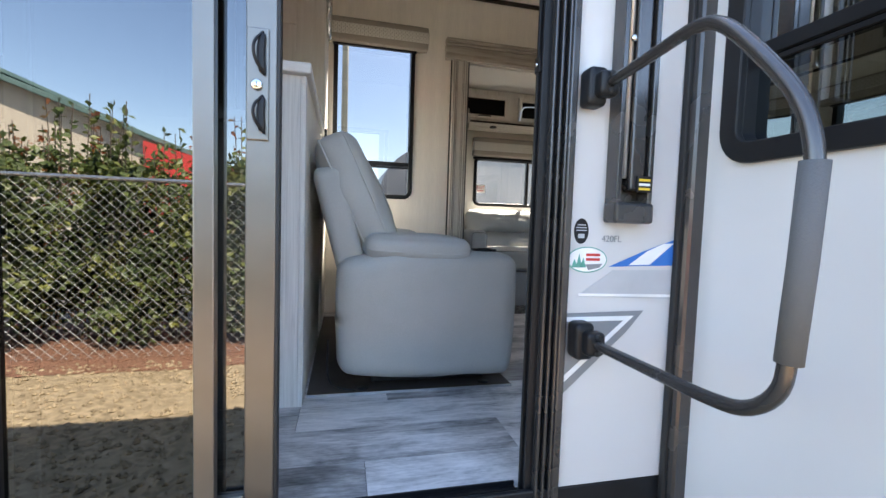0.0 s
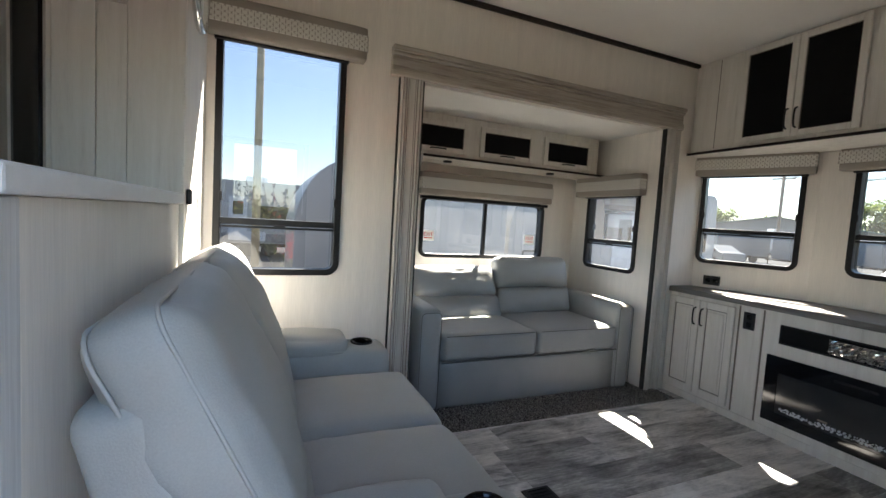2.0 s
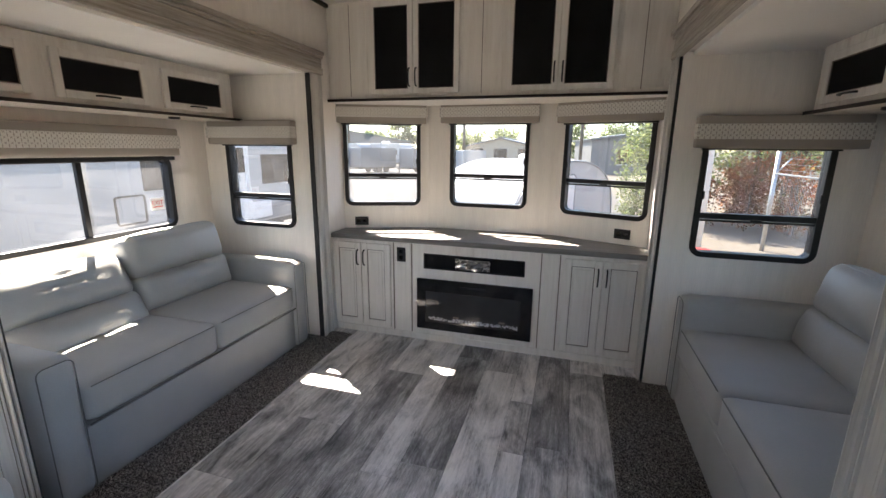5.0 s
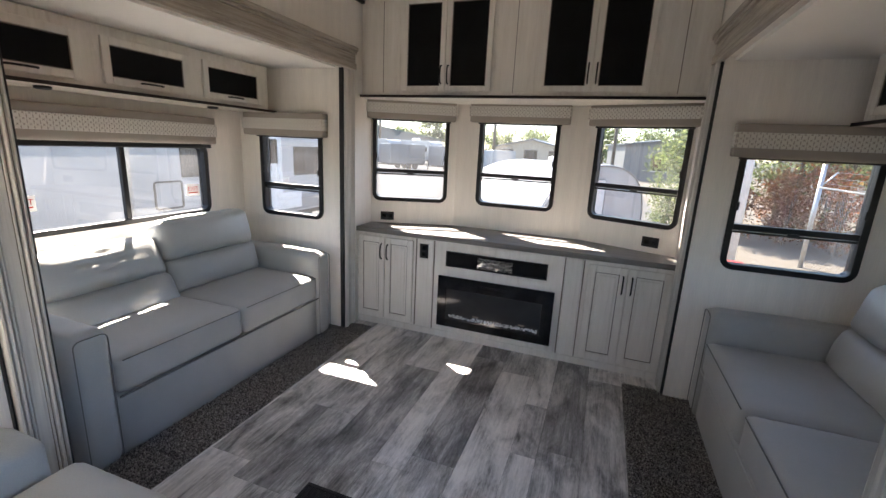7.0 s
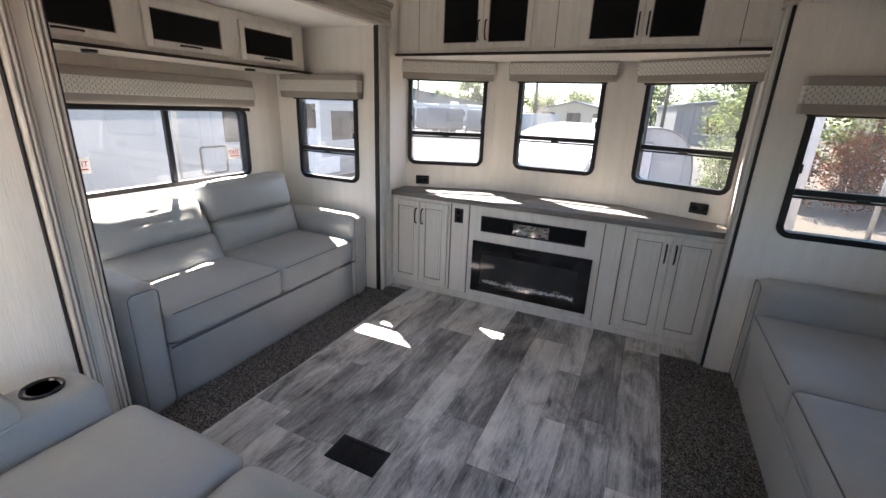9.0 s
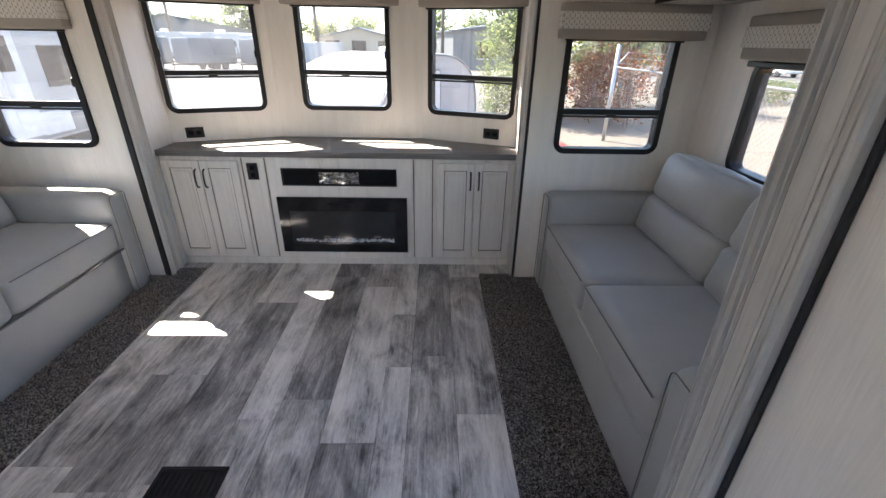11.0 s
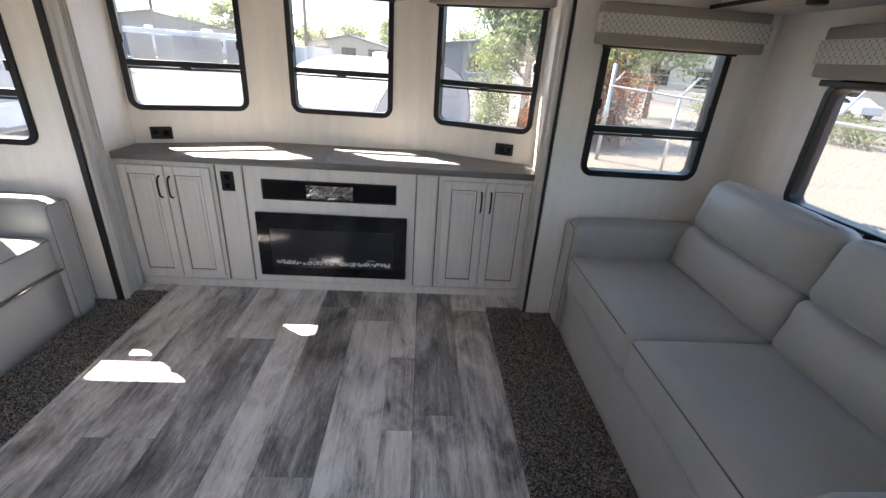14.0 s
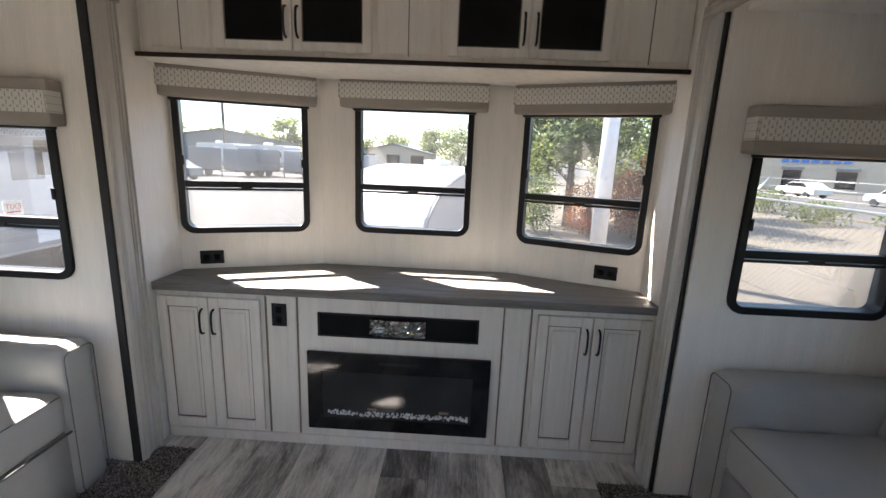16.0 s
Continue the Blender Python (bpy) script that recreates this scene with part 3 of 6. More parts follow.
def cab_door(name, w, h, parent, m, insert=None, handle=None, pull_x=0.0, pull_z=0.0, flat=False):
    """A framed door in local x, z facing -y: stiles, rails, glazed bead, panel, bar handle."""
    d = thing(name, m, "framed whitewashed cabinet door", "")
    del d["label"]
    d.parent = parent
    f = 0.052 if not flat else 0.04
    for x0, x1, z0, z1, nm in ((-w / 2, -w / 2 + f, 0, h, "stile"), (w / 2 - f, w / 2, 0, h, "stile"), (-w / 2 + f, w / 2 - f, 0, f, "rail"), (-w / 2 + f, w / 2 - f, h - f, h, "rail")):
        block(nm, x0, x1, -0.02, 0, z0, z1, CAB, d, 0.004)
    block("panel", -w / 2 + f - 0.002, w / 2 - f + 0.002, -0.011 if insert is None else -0.008, -0.001, f - 0.002, h - f + 0.002, insert or CAB, d, 0)
    # glazed bead inside the frame
    for x0, x1, z0, z1 in ((-w / 2 + f, w / 2 - f, f, f + 0.005), (-w / 2 + f, w / 2 - f, h - f - 0.005, h - f), (-w / 2 + f, -w / 2 + f + 0.005, f, h - f), (w / 2 - f - 0.005, w / 2 - f, f, h - f)):
        block("bead", x0, x1, -0.0135, -0.010, z0, z1, CABLINE, d, 0)
    if insert is None and not flat:
        q = f + 0.022
        block("raised_panel", -w / 2 + q, w / 2 - q, -0.017, -0.010, q, h - q, CAB, d, 0.004)
    if handle == "v":
        tube("handle", [(pull_x, -0.02, pull_z - 0.065), (pull_x, -0.05, pull_z - 0.055), (pull_x, -0.05, pull_z + 0.055), (pull_x, -0.02, pull_z + 0.065)], 0.0055, BLACK, d, smooth_steps=2)
    if handle == "h":
        tube("handle", [(pull_x - 0.065, -0.02, pull_z), (pull_x - 0.055, -0.045, pull_z), (pull_x + 0.055, -0.045, pull_z), (pull_x + 0.065, -0.02, pull_z)], 0.0055, BLACK, d, smooth_steps=2)
    return d


base = thing("media_cabinet", pose(XC, (YL + YR) / 2, FL, 0, 0, -90), "whitewashed built-in base cabinet under the grey counter", "cabinet")
W = YL - YR - 0.01
MY = (YL + YR) / 2


def bx(y):
    return MY - y


block("body", -W / 2, W / 2, 0.002, 0.20, 0.0, 0.83, CAB, base, 0.002)
block("toe_rail", -W / 2 + 0.004, W / 2 - 0.004, -0.006, 0.004, 0.0, 0.055, CAB, base, 0.003)
for ya, yb, hx in ((3.545, 3.285, 1), (3.28, 3.02, -1), (1.635, 1.37, 1), (1.365, 1.085, -1)):
    w = ya - yb
    cab_door("door", w, 0.725, base, pose(bx((ya + yb) / 2), 0.0, 0.075), None, "v", hx * (w / 2 - 0.027), 0.60)
for y in (2.995, 2.835, 1.80, 1.665):
    block("stile", bx(y) - 0.004, bx(y) + 0.004, -0.004, 0.004, 0.06, 0.82, CABLINE, base, 0)
# shallow panels between the doors and the fireplace
for ya, yb in ((2.985, 2.845), (1.79, 1.675)):
    block("filler_panel", bx(ya), bx(yb), -0.003, 0.003, 0.06, 0.82, CAB, base, 0.002)

# counter top with a bowed back edge
bm = bmesh.new()
outline = [(3.243, YL - 0.003), (3.498, YL - 0.003), (3.772, 2.86), (3.772, 1.75), (3.498, YR + 0.003), (3.243, YR + 0.003)]
lo = [bm.verts.new((x, y, 1.580)) for x, y in outline]
hi = [bm.verts.new((x, y, 1.620)) for x, y in outline]
bm.faces.new(lo[::-1]), bm.faces.new(hi)
for i in range(6):
    bm.faces.new((lo[i], lo[(i + 1) % 6], hi[(i + 1) % 6], hi[i]))
tagged(ob_from("counter_top", bm, TOPM, bevel=0.004), "grey wood-grain laminate counter with a faceted back edge", "counter")

# outlets
for name, m in (("wall_outlet", m1 @ pose(-0.197, 0, -0.525)), ("wall_outlet", m3 @ pose(0.174, 0, -0.503)), ("wall_outlet", pose(XC - 0.003, 2.925, 1.475, 0, 90, -90))):
    o = thing(name, m, "black wall outlet plate with two sockets", "outlet", "outlets at the counter")
    block("plate", -0.06, 0.06, -0.007, 0, -0.038, 0.038, BLACK, o, 0.003)
    for s in (-1, 1):
        block("socket", s * 0.026 - 0.017, s * 0.026 + 0.017, -0.010, -0.006, -0.015, 0.015, BLACKG, o, 0.003)

# long black niche above the fireplace with a wrapped remote in it
niche = thing("media_slot", pose(XC, 2.325, 1.375, 0, 0, -90), "long black recessed media slot above the fireplace", "slot")
block("back_plate", -0.405, 0.405, -0.004, 0.0, 0.0, 0.125, MESHM, niche, 0)
for x0, x1, z0, z1 in ((-0.405, 0.405, 0, 0.008), (-0.405, 0.405, 0.117, 0.125), (-0.405, -0.395, 0.008, 0.117), (0.395, 0.405, 0.008, 0.117)):
    block("rim", x0, x1, -0.010, -0.003, z0, z1, BLACK, niche, 0.001)

CLEAR = glass_mat("crinkled_plastic", (0.80, 0.82, 0.83), (1, 1, 1), 0.38, 0.9, 0.08)
bm = bmesh.new()
bmesh.ops.create_grid(bm, x_segments=22, y_segments=9, size=0.5)
for v in bm.verts:
    x, y = v.co.x, v.co.y
    h = 0.03 * (1 - (2 * x) ** 2 * 0.7) * (1 - (2 * y) ** 2 * 0.6) + 0.02 * noise.noise(Vector((x * 22, y * 12, 3)))
    v.co = (x * 0.28, -0.008 - max(h, 0.0), y * 0.085)
wrap = thing("plastic_bag", pose(XC, 2.325, 1.435, 0, 0, -90), "crumpled clear plastic bag with a remote taped in the slot", "bag")
ob_from("bag", bm, CLEAR, wrap)
block("remote", -0.10, 0.10, -0.018, -0.006, -0.018, 0.018, BLACK, wrap, 0.004)

# electric fireplace
fire = thing("electric_fireplace", pose(XC, 2.318, 0.858, 0, 0, -90) @ Matrix.Diagonal((0.985, 1, 0.985, 1)), "black glass electric fireplace with pale crystals behind", "fireplace")
block("frame", -0.475, 0.475, -0.012, 0.0, 0.0, 0.44, BLACKG, fire, 0.003)
for x0, x1, z0, z1 in ((-0.475, 0.475, 0.0, 0.065), (-0.475, 0.475, 0.335, 0.44), (-0.475, -0.40, 0.065, 0.335), (0.39, 0.475, 0.065, 0.335)):
    block("glass_border", x0, x1, -0.018, -0.0125, z0, z1, BLACKG, fire, 0.001)
FIREBOX = mat("dark_grey_firebox", (0.02, 0.021, 0.022), 0.1, spec=0.5, var=0.25)
block("firebox_glass", -0.398, 0.388, -0.0135, -0.0122, 0.067, 0.333, FIREBOX, fire, 0)
CRYSTAL = mat("pale_crystal", (0.62, 0.64, 0.66), 0.2, var=0.2)
bm = bmesh.new()
rnd = random.Random(4)
for i in range(300):
    mtx = pose(-0.37 + 0.74 * rnd.random(), -0.0145 + 0.001 * rnd.random(), 0.086 + 0.026 * rnd.random(), rnd.random() * 360, rnd.random() * 360, 0)
    bmesh.ops.create_icosphere(bm, subdivisions=1, radius=0.004 + 0.004 * rnd.random(), matrix=mtx @ Matrix.Diagonal((1, 0.5, 1, 1)))
tagged(ob_from("crystals", bm, CRYSTAL, fire), "row of pale glass crystals", kind="stuff")
for x, h in ((-0.16, 0.012), (0.22, 0.015)):
    block("ember_log", x, x + 0.05, -0.0145, -0.0125, 0.12, 0.12 + h, CABLINE, fire, 0.001)
block("control_panel", -0.10, 0.10, -0.0195, -0.018, 0.385, 0.40, BLACK, fire, 0)

# overhead cabinets with black inserts
up = thing("overhead_cabinet", pose(3.33, MY, 2.70, 0, 0, -90), "whitewashed overhead cabinet with black insert doors", "cabinet")
UH = CEIL - 2.70
block("body", -W / 2, W / 2, 0.002, 0.42, 0.0, UH - 0.002, CAB, up, 0.002)
for ya, yb, hx in ((3.185, 2.835, 1), (2.83, 2.475, -1), (2.13, 1.775, 1), (1.77, 1.415, -1)):
    w = ya - yb
    cab_door("door", w, 0.66, up, pose(bx((ya + yb) / 2), 0.0, 0.025), MESHM, "v", hx * (w / 2 - 0.025), 0.12, True)
for y in (3.36, 2.31, 1.24):
    block("stile", bx(y) - 0.0025, bx(y) + 0.0025, -0.002, 0.004, 0.02, UH - 0.02, CABLINE, up, 0)
    block("filler_panel", bx(y) - 0.14, bx(y) + 0.14, -0.0008, 0.003, 0.03, UH - 0.03, CAB, up, 0.003)
ledge = thing("ledge_board", pose(3.30, MY, 2.672, 0, 0, -90), "ledge under the overhead cabinet with a dark front edge", "ledge")
block("board", -W / 2, W / 2, 0.0, 0.44, 0.004, 0.026, CAB, ledge, 0.002)
block("edge_strip", -W / 2, W / 2, -0.010, 0.001, 0.006, 0.026, DARKEDGE, ledge, 0.003)


# ---------------------------------------------------------------- sofas in the slide-outs
def tuft(q):
    """A button pulled into the face of a cushion, with creases running out from it."""
    if q.y > 0:
        return q
    dx, dz = q.x, q.z - 0.02
    r = math.hypot(dx, dz)
    a = math.atan2(dz, dx)
    return q + Vector((0, 0.035 * math.exp(-(r / 0.035) ** 2) + 0.016 * math.exp(-(r / 0.14) ** 2) * max(0, math.cos(6 * a)) ** 2, 0))


def sofa(m, L, D, label, tufted=False):
    """Two-seat sleeper sofa, facing -y; origin at the floor under its front middle. L wide, D deep."""
    s = thing("sofa", m, label, "sofa", "sofas in the slide-outs")
    aw = 0.17
    iw = L - 2 * aw
    # base with a straight skirt
    soft_box("base", iw + 0.02, D - 0.03, 0.335, 0.02, LEATHER, s, pose(0, D / 2 + 0.012, 0.1675), n=8, wrinkle=0.002)
    for sx in (-1, 1):
        soft_box("arm", aw, D - 0.02, 0.70, 0.045, LEATHER, s, pose(sx * (L / 2 - aw / 2), D / 2, 0.35), puff=(0.004, 0.004, 0.006), n=10, wrinkle=0.004, seed=sx)
        fr = [(x + sx * (L / 2 - aw / 2), 0.006, z + 0.35) for x, z in round_rect(aw - 0.03, 0.66, 0.03, 4)]
        tube("arm_seam", fr, 0.0025, SEAMSHADE, s, None, 5, True)
    for sx in (-1, 1):
        w = iw / 2 - 0.004
        soft_box("seat_cushion", w, D - 0.19, 0.19, 0.035, LEATHER, s, pose(sx * iw / 4, (D - 0.19) / 2 + 0.005, 0.335 + 0.098), puff=(0.0, 0.006, 0.012), n=12, wrinkle=0.003, seed=sx + 3)
        # seams along the seat edges; the dark tone paints the shadow gap
        tube("seat_piping", [(x + sx * iw / 4, 0.004 + 0.0, z) for x, z in ((-w / 2 + 0.03, 0.515), (w / 2 - 0.03, 0.515))], 0.003, SEAMSHADE, s, None, 5)
        tube("seat_piping", [(x + sx * iw / 4, 0.004, z) for x, z in ((-w / 2, 0.338), (w / 2, 0.338))], 0.006 if tufted else 0.0025, SEAMSHADE if tufted else PIPING, s, None, 5)
        slump = tufted and sx < 0
        lean = pose(sx * iw / 4, D - (0.33 if slump else 0.255), 0.465 if slump else 0.515, -28 if slump else -14)
        # back cushion: lumbar roll below, head roll above
        soft_box("lumbar_cushion", w, 0.16, 0.25, 0.05, LEATHER, s, lean @ pose(0, 0.03, 0.11), puff=(0, 0.055, 0), n=14, wrinkle=0.007, seed=sx + 6)
        hb = soft_box("back_cushion", w + 0.01, 0.17, 0.30, 0.07, LEATHER, s, lean @ pose(0, 0.035, 0.355), puff=(0, 0.055, 0.008), n=30 if slump else 16, wrinkle=0.008, seed=sx + 9,
                      shape=tuft if slump else None)
        # dark bar laid in the fold as painted shade between the rolls
        tube("crease", [(-w / 2 + 0.05, -0.022, 0.236), (0, -0.028, 0.232), (w / 2 - 0.05, -0.022, 0.236)], 0.0055, SEAMSHADE, s, lean, 6)
        if tufted and sx < 0:
            soft_box("tuft_button", 0.03, 0.014, 0.03, 0.006, LEATHER, s, lean @ pose(0, -0.062, 0.375), n=3)
        tube("back_piping", [(x, -0.02, 0.495) for x in (-w / 2 + 0.05, 0, w / 2 - 0.05)], 0.0032, PIPING, s, lean, 5)
        tube("back_piping", [(x, 0.095, 0.50) for x in (-w / 2 + 0.05, 0, w / 2 - 0.05)], 0.0032, PIPING, s, lean, 5)
    soft_box("back_frame", iw + 0.02, 0.10, 0.62, 0.03, LEATHER, s, pose(0, D - 0.06, 0.35), n=6)
    return s


sofa(pose(2.04, 3.63, FL), 1.87, 0.86, "light grey leatherette sleeper sofa with piped cushions and a button tuft", True)
sofa(pose(2.09, 0.93, FL, 0, 0, 180), 1.87, 0.86, "light grey leatherette sleeper sofa with piped cushions")

# overhead lockers in the slide-outs
for side, y, x0, x1 in ((1, 4.17, 1.06, 2.94), (-1, 0.43, 1.06, 2.94)):
    rot = 0 if side > 0 else 180
    c = thing("locker_cabinet", pose((x0 + x1) / 2, y, 2.535, 0, 0, rot), "cream overhead locker with black inserts above the sofa window", "cabinet", "lockers over the sofas")
    w = x1 - x0
    block("body", -w / 2, w / 2, 0.002, 0.36, 0.0, 0.318, CAB, c, 0.003)
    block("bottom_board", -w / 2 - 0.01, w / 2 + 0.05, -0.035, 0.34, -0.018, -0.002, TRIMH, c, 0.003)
    block("edge_strip", -w / 2 - 0.01, w / 2 + 0.05, -0.040, -0.034, -0.019, -0.001, DARKEDGE, c, 0.001)
    for k in (-1, 0, 1):
        cab_door("door", 0.51, 0.24, c, pose(k * 0.615 - 0.02 * side, 0.0, 0.025), MESHM, "h", 0.0, 0.026, True)
    for x in (-0.5, 0.5):
        t = lathe("puck_light", [(0.036, 0.0), (0.036, -0.012), (0.028, -0.016), (0.0, -0.016)], BLACK, c, pose(x, 0.10, -0.018))


# ---------------------------------------------------------------- loveseat recliner beside the entrance
def loveseat(m, L):
    """Reclining loveseat facing +x, arms at both ends along y; origin at the floor, rear near corner."""
    s = thing("reclining_loveseat", m, "light grey leatherette reclining loveseat with stitched pads and cup holders", "loveseat")
    aw, D, z0, H = 0.22, 0.80, 0.068, 0.56

    def arm_shape(q):
        # the rear of the arm drops away, the bottom curves up to the rear and the front top is rounded
        u = q.x / D + 0.5
        q = q.copy()
        if q.z > 0:
            q.z -= 0.16 * max(0, 0.30 - u) ** 1.1 + 0.10 * max(0, u - 0.86) ** 1.1
        else:
            q.z += 0.09 * max(0, 0.45 - u) ** 1.3
            q.x += 0.05 * (0.5 - u) * (-q.z / H)
        return q
    for y in (aw / 2, L - aw / 2):
        soft_box("arm", D, aw, H, 0.055, LEATHER, s, pose(D / 2, y, z0 + H / 2), puff=(0.006, 0.008, 0.0), n=16, wrinkle=0.004, seed=y, shape=arm_shape)
        soft_box("arm_pad", 0.47, aw - 0.01, 0.11, 0.045, LEATHER, s, pose(0.345, y, 0.635, 0, 2, 0), puff=(0, 0.008, 0.016), n=12, wrinkle=0.006, seed=y + 2)
        tube("pad_seam", [(x + 0.345, y + z, 0.622 - 0.035 * x) for x, z in round_rect(0.472, aw - 0.002, 0.045, 4)], 0.0032, PIPING, s, None, 5, True)
        lathe("cup_holder", [(0.001, -0.05), (0.040, -0.05), (0.049, 0.004), (0.056, 0.007), (0.058, 0.003), (0.058, -0.004)], BLACKG, s, pose(0.665, y, 0.632), 28)
        lathe("cup_well", [(0.041, 0.0), (0.001, 0.0)], SEAL, s, pose(0.665, y, 0.6345), 24)
        tube("front_seam", [(D - 0.012, y + a, z0 + 0.04 + (H - 0.12) * k / 4) for a in (aw / 2 - 0.02,) for k in range(5)], 0.003, PIPING, s, None, 5)
    iw = L - 2 * aw
    for k in (0, 1):
        w = iw / 2 - 0.006
        y = aw + iw / 4 + k * iw / 2
        soft_box("seat_cushion", 0.66, w, 0.19, 0.055, LEATHER, s, pose(0.54, y, 0.415), puff=(0.01, 0, 0.03), n=12, wrinkle=0.005, seed=k)
        soft_box("footrest", 0.10, w, 0.30, 0.04, LEATHER, s, pose(0.80, y, 0.27), puff=(0.008, 0, 0), n=8, wrinkle=0.003)
        tube("seat_seam", [(0.54 + a, y + b, 0.465) for a, b in round_rect(0.652, w - 0.002, 0.05, 4)], 0.0035, PIPING, s, None, 5, True)
    bw = L - 0.12
    # the tall back: plain shells with boxed pillows leaning on them
    for k in (0, 1):
        w = bw / 2 - 0.01
        y = 0.06 + bw / 4 + k * bw / 2
        soft_box("back_shell", 0.13, w, 0.50, 0.035, LEATHER, s, pose(0.015, y, 0.735, 0, -15, 0), puff=(0.006, 0.006, 0.0), n=10, wrinkle=0.004)
        lean = pose(0.085, y, 0.845, 0, -25, 0)
        soft_box("back_pillow", 0.18, w - 0.01, 0.58, 0.06, LEATHER, s, lean, puff=(0.045, 0.004, 0.010), n=16, wrinkle=0.012, seed=k + 5)
        for xs, inset in ((0.052, 0.0), (-0.055, 0.0)):
            tube("pillow_seam", [(xs, a, b) for a, b in round_rect(w - 0.014, 0.578, 0.056, 5)], 0.0042, PIPING, s, lean, 5, True)
        soft_box("lower_back_roll", 0.17, w - 0.01, 0.24, 0.07, LEATHER, s, pose(0.20, y, 0.58, 0, -18, 0), puff=(0.02, 0, 0), n=10, wrinkle=0.008, seed=k + 8)
    tube("cord", [(-0.03, 0.04, 0.25), (-0.035, 0.07, 0.06), (0.02, 0.10, 0.013), (0.09, 0.08, 0.008)], 0.004, BLACK, s, None, 6, smooth_steps=2)
    block("recliner_frame", 0.16, 0.70, 0.15, L - 0.15, 0.014, 0.20, SEAL, s, 0.01)
    for y in (0.10, L - 0.10):
        for x in (0.12, 0.68):
            lathe("foot", [(0.025, 0.0), (0.025, 0.014)], BLACK, s, pose(x, y, 0.0), 12)
    return s


loveseat(pose(-0.02, 1.785, FL), 1.59)
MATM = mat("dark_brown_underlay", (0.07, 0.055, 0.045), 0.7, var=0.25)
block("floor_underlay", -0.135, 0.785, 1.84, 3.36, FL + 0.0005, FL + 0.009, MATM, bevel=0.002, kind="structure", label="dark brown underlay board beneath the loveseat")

block("trim_underlay_edge", -0.135, 0.785, 1.832, 1.839, FL + 0.0005, FL + 0.011, STEEL, bevel=0.001, kind="structure", label="bright metal strip along the underlay board")

# ---------------------------------------------------------------- half wall, partition and kitchen beyond
hw = thing("half_wall", pose(-0.20, 1.75, FL), "white cerused half wall with a broad cap behind the loveseat", "half wall")
block("panel", -0.055, 0.055, 0.05, 1.20, 0.0, 1.295, WALL, hw, 0.002)
block("post", -0.06, 0.05, 0.0, 0.05, 0.0, 1.295, WHITEWOOD, hw, 0.003)
block("cap", -0.16, 0.075, -0.035, 1.20, 1.296, 1.336, LAMIN, hw, 0.006)
block("corner_bead", 0.035, 0.056, -0.004, 0.05, 0.0, 1.294, WHITEWOOD, hw, 0.003)
pen = thing("kitchen_peninsula", pose(-0.265, 1.77, FL), "pale knotty-panel peninsula end with a white top", "peninsula")
block("end_panel", -0.42, 0.0, 0.0, 0.02, 0.0, 1.105, GREYPANEL, pen, 0.002)
block("body", -0.42, 0.0, 0.021, 0.95, 0.0, 1.105, GREYPANEL, pen, 0.002)
block("top", -0.50, 0.002, -0.03, 0.95, 1.106, 1.146, LAMIN, pen, 0.005)
wall_panel("wall_partition", pose(-0.25, 2.96, FL), 0.12, CEIL - FL, YL - 2.96, [], WALL, label="cream partition beside the tall window")

# tall cabinet on the kitchen side of the partition
tall = thing("tall_cabinet", pose(-0.52, 2.945, FL), "whitewashed tall kitchen cabinet with panelled front", "cabinet")
block("body", 0.0, 0.265, 0.02, 0.60, 0.0, CEIL - FL - 0.004, CAB, tall, 0.003)
block("stile", 0.0, 0.12, 0.0, 0.014, 0.0, CEIL - FL - 0.004, CAB, tall, 0.003)
block("stile", 0.212, 0.388, 0.0, 0.014, 1.34, CEIL - FL - 0.004, CAB, tall, 0.003)
for z0, z1 in ((0.05, 0.70), (0.72, 1.35), (1.36, 1.98), (1.985, 2.60)):
    block("panel", 0.122, 0.210, 0.005, 0.016, z0, z1, CAB, tall, 0.002)
glassdoor = thing("angled_cabinet", pose(-0.535, 2.95, FL, 0, 0, 128), "angled cabinet with a black glass door", "cabinet")
block("side_panel", 0.0, 0.44, -0.02, 0.0, 0.0, CEIL - FL - 0.004, CAB, glassdoor, 0.003)
block("glass_door", 0.02, 0.27, 0.0, 0.012, 1.30, 2.42, BLACKG, glassdoor, 0.003)
block("door_frame", 0.272, 0.29, 0.0, 0.02, 1.28, 2.44, CAB, glassdoor, 0.003)

# kitchen slide trim and pantry beyond
fluted("trim_post_kitchen", 2.21, 0.17, 0.022, pose(-1.14, YL - 0.001, FL), TRIM, "fluted greige wood trim post of the kitchen slide")
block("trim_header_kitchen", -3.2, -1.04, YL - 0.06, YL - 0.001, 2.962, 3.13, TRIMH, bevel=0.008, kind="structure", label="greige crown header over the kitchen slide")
pantry = thing("pantry_cabinet", pose(-1.60, 3.44, FL), "whitewashed pantry cabinet with raised-panel doors", "cabinet")
block("body", -0.36, 0.36, 0.002, 0.115, 0.0, 2.205, CAB, pantry, 0.003)
cab_door("door", 0.66, 0.77, pantry, pose(0, 0, 1.42), None, "v", -0.30, 0.12)
cab_door("door", 0.66, 1.34, pantry, pose(0, 0, 0.05), None, "v", -0.30, 1.15)
mw = thing("microwave", pose(-2.34, 3.36, FL + 1.33), "black built-in microwave beside the pantry", "microwave")
block("body", -0.30, 0.30, 0.0, 0.195, 0.0, 0.40, BLACK, mw, 0.006)
block("door_glass", -0.29, 0.14, -0.012, 0.0, 0.02, 0.38, BLACKG, mw, 0.004)
hood = thing("wall_cabinet", pose(-2.34, 3.36, FL + 1.735), "cream wall cabinet above the microwave", "cabinet")
block("body", -0.31, 0.31, 0.0, 0.195, 0.0, 0.38, CAB, hood, 0.003)
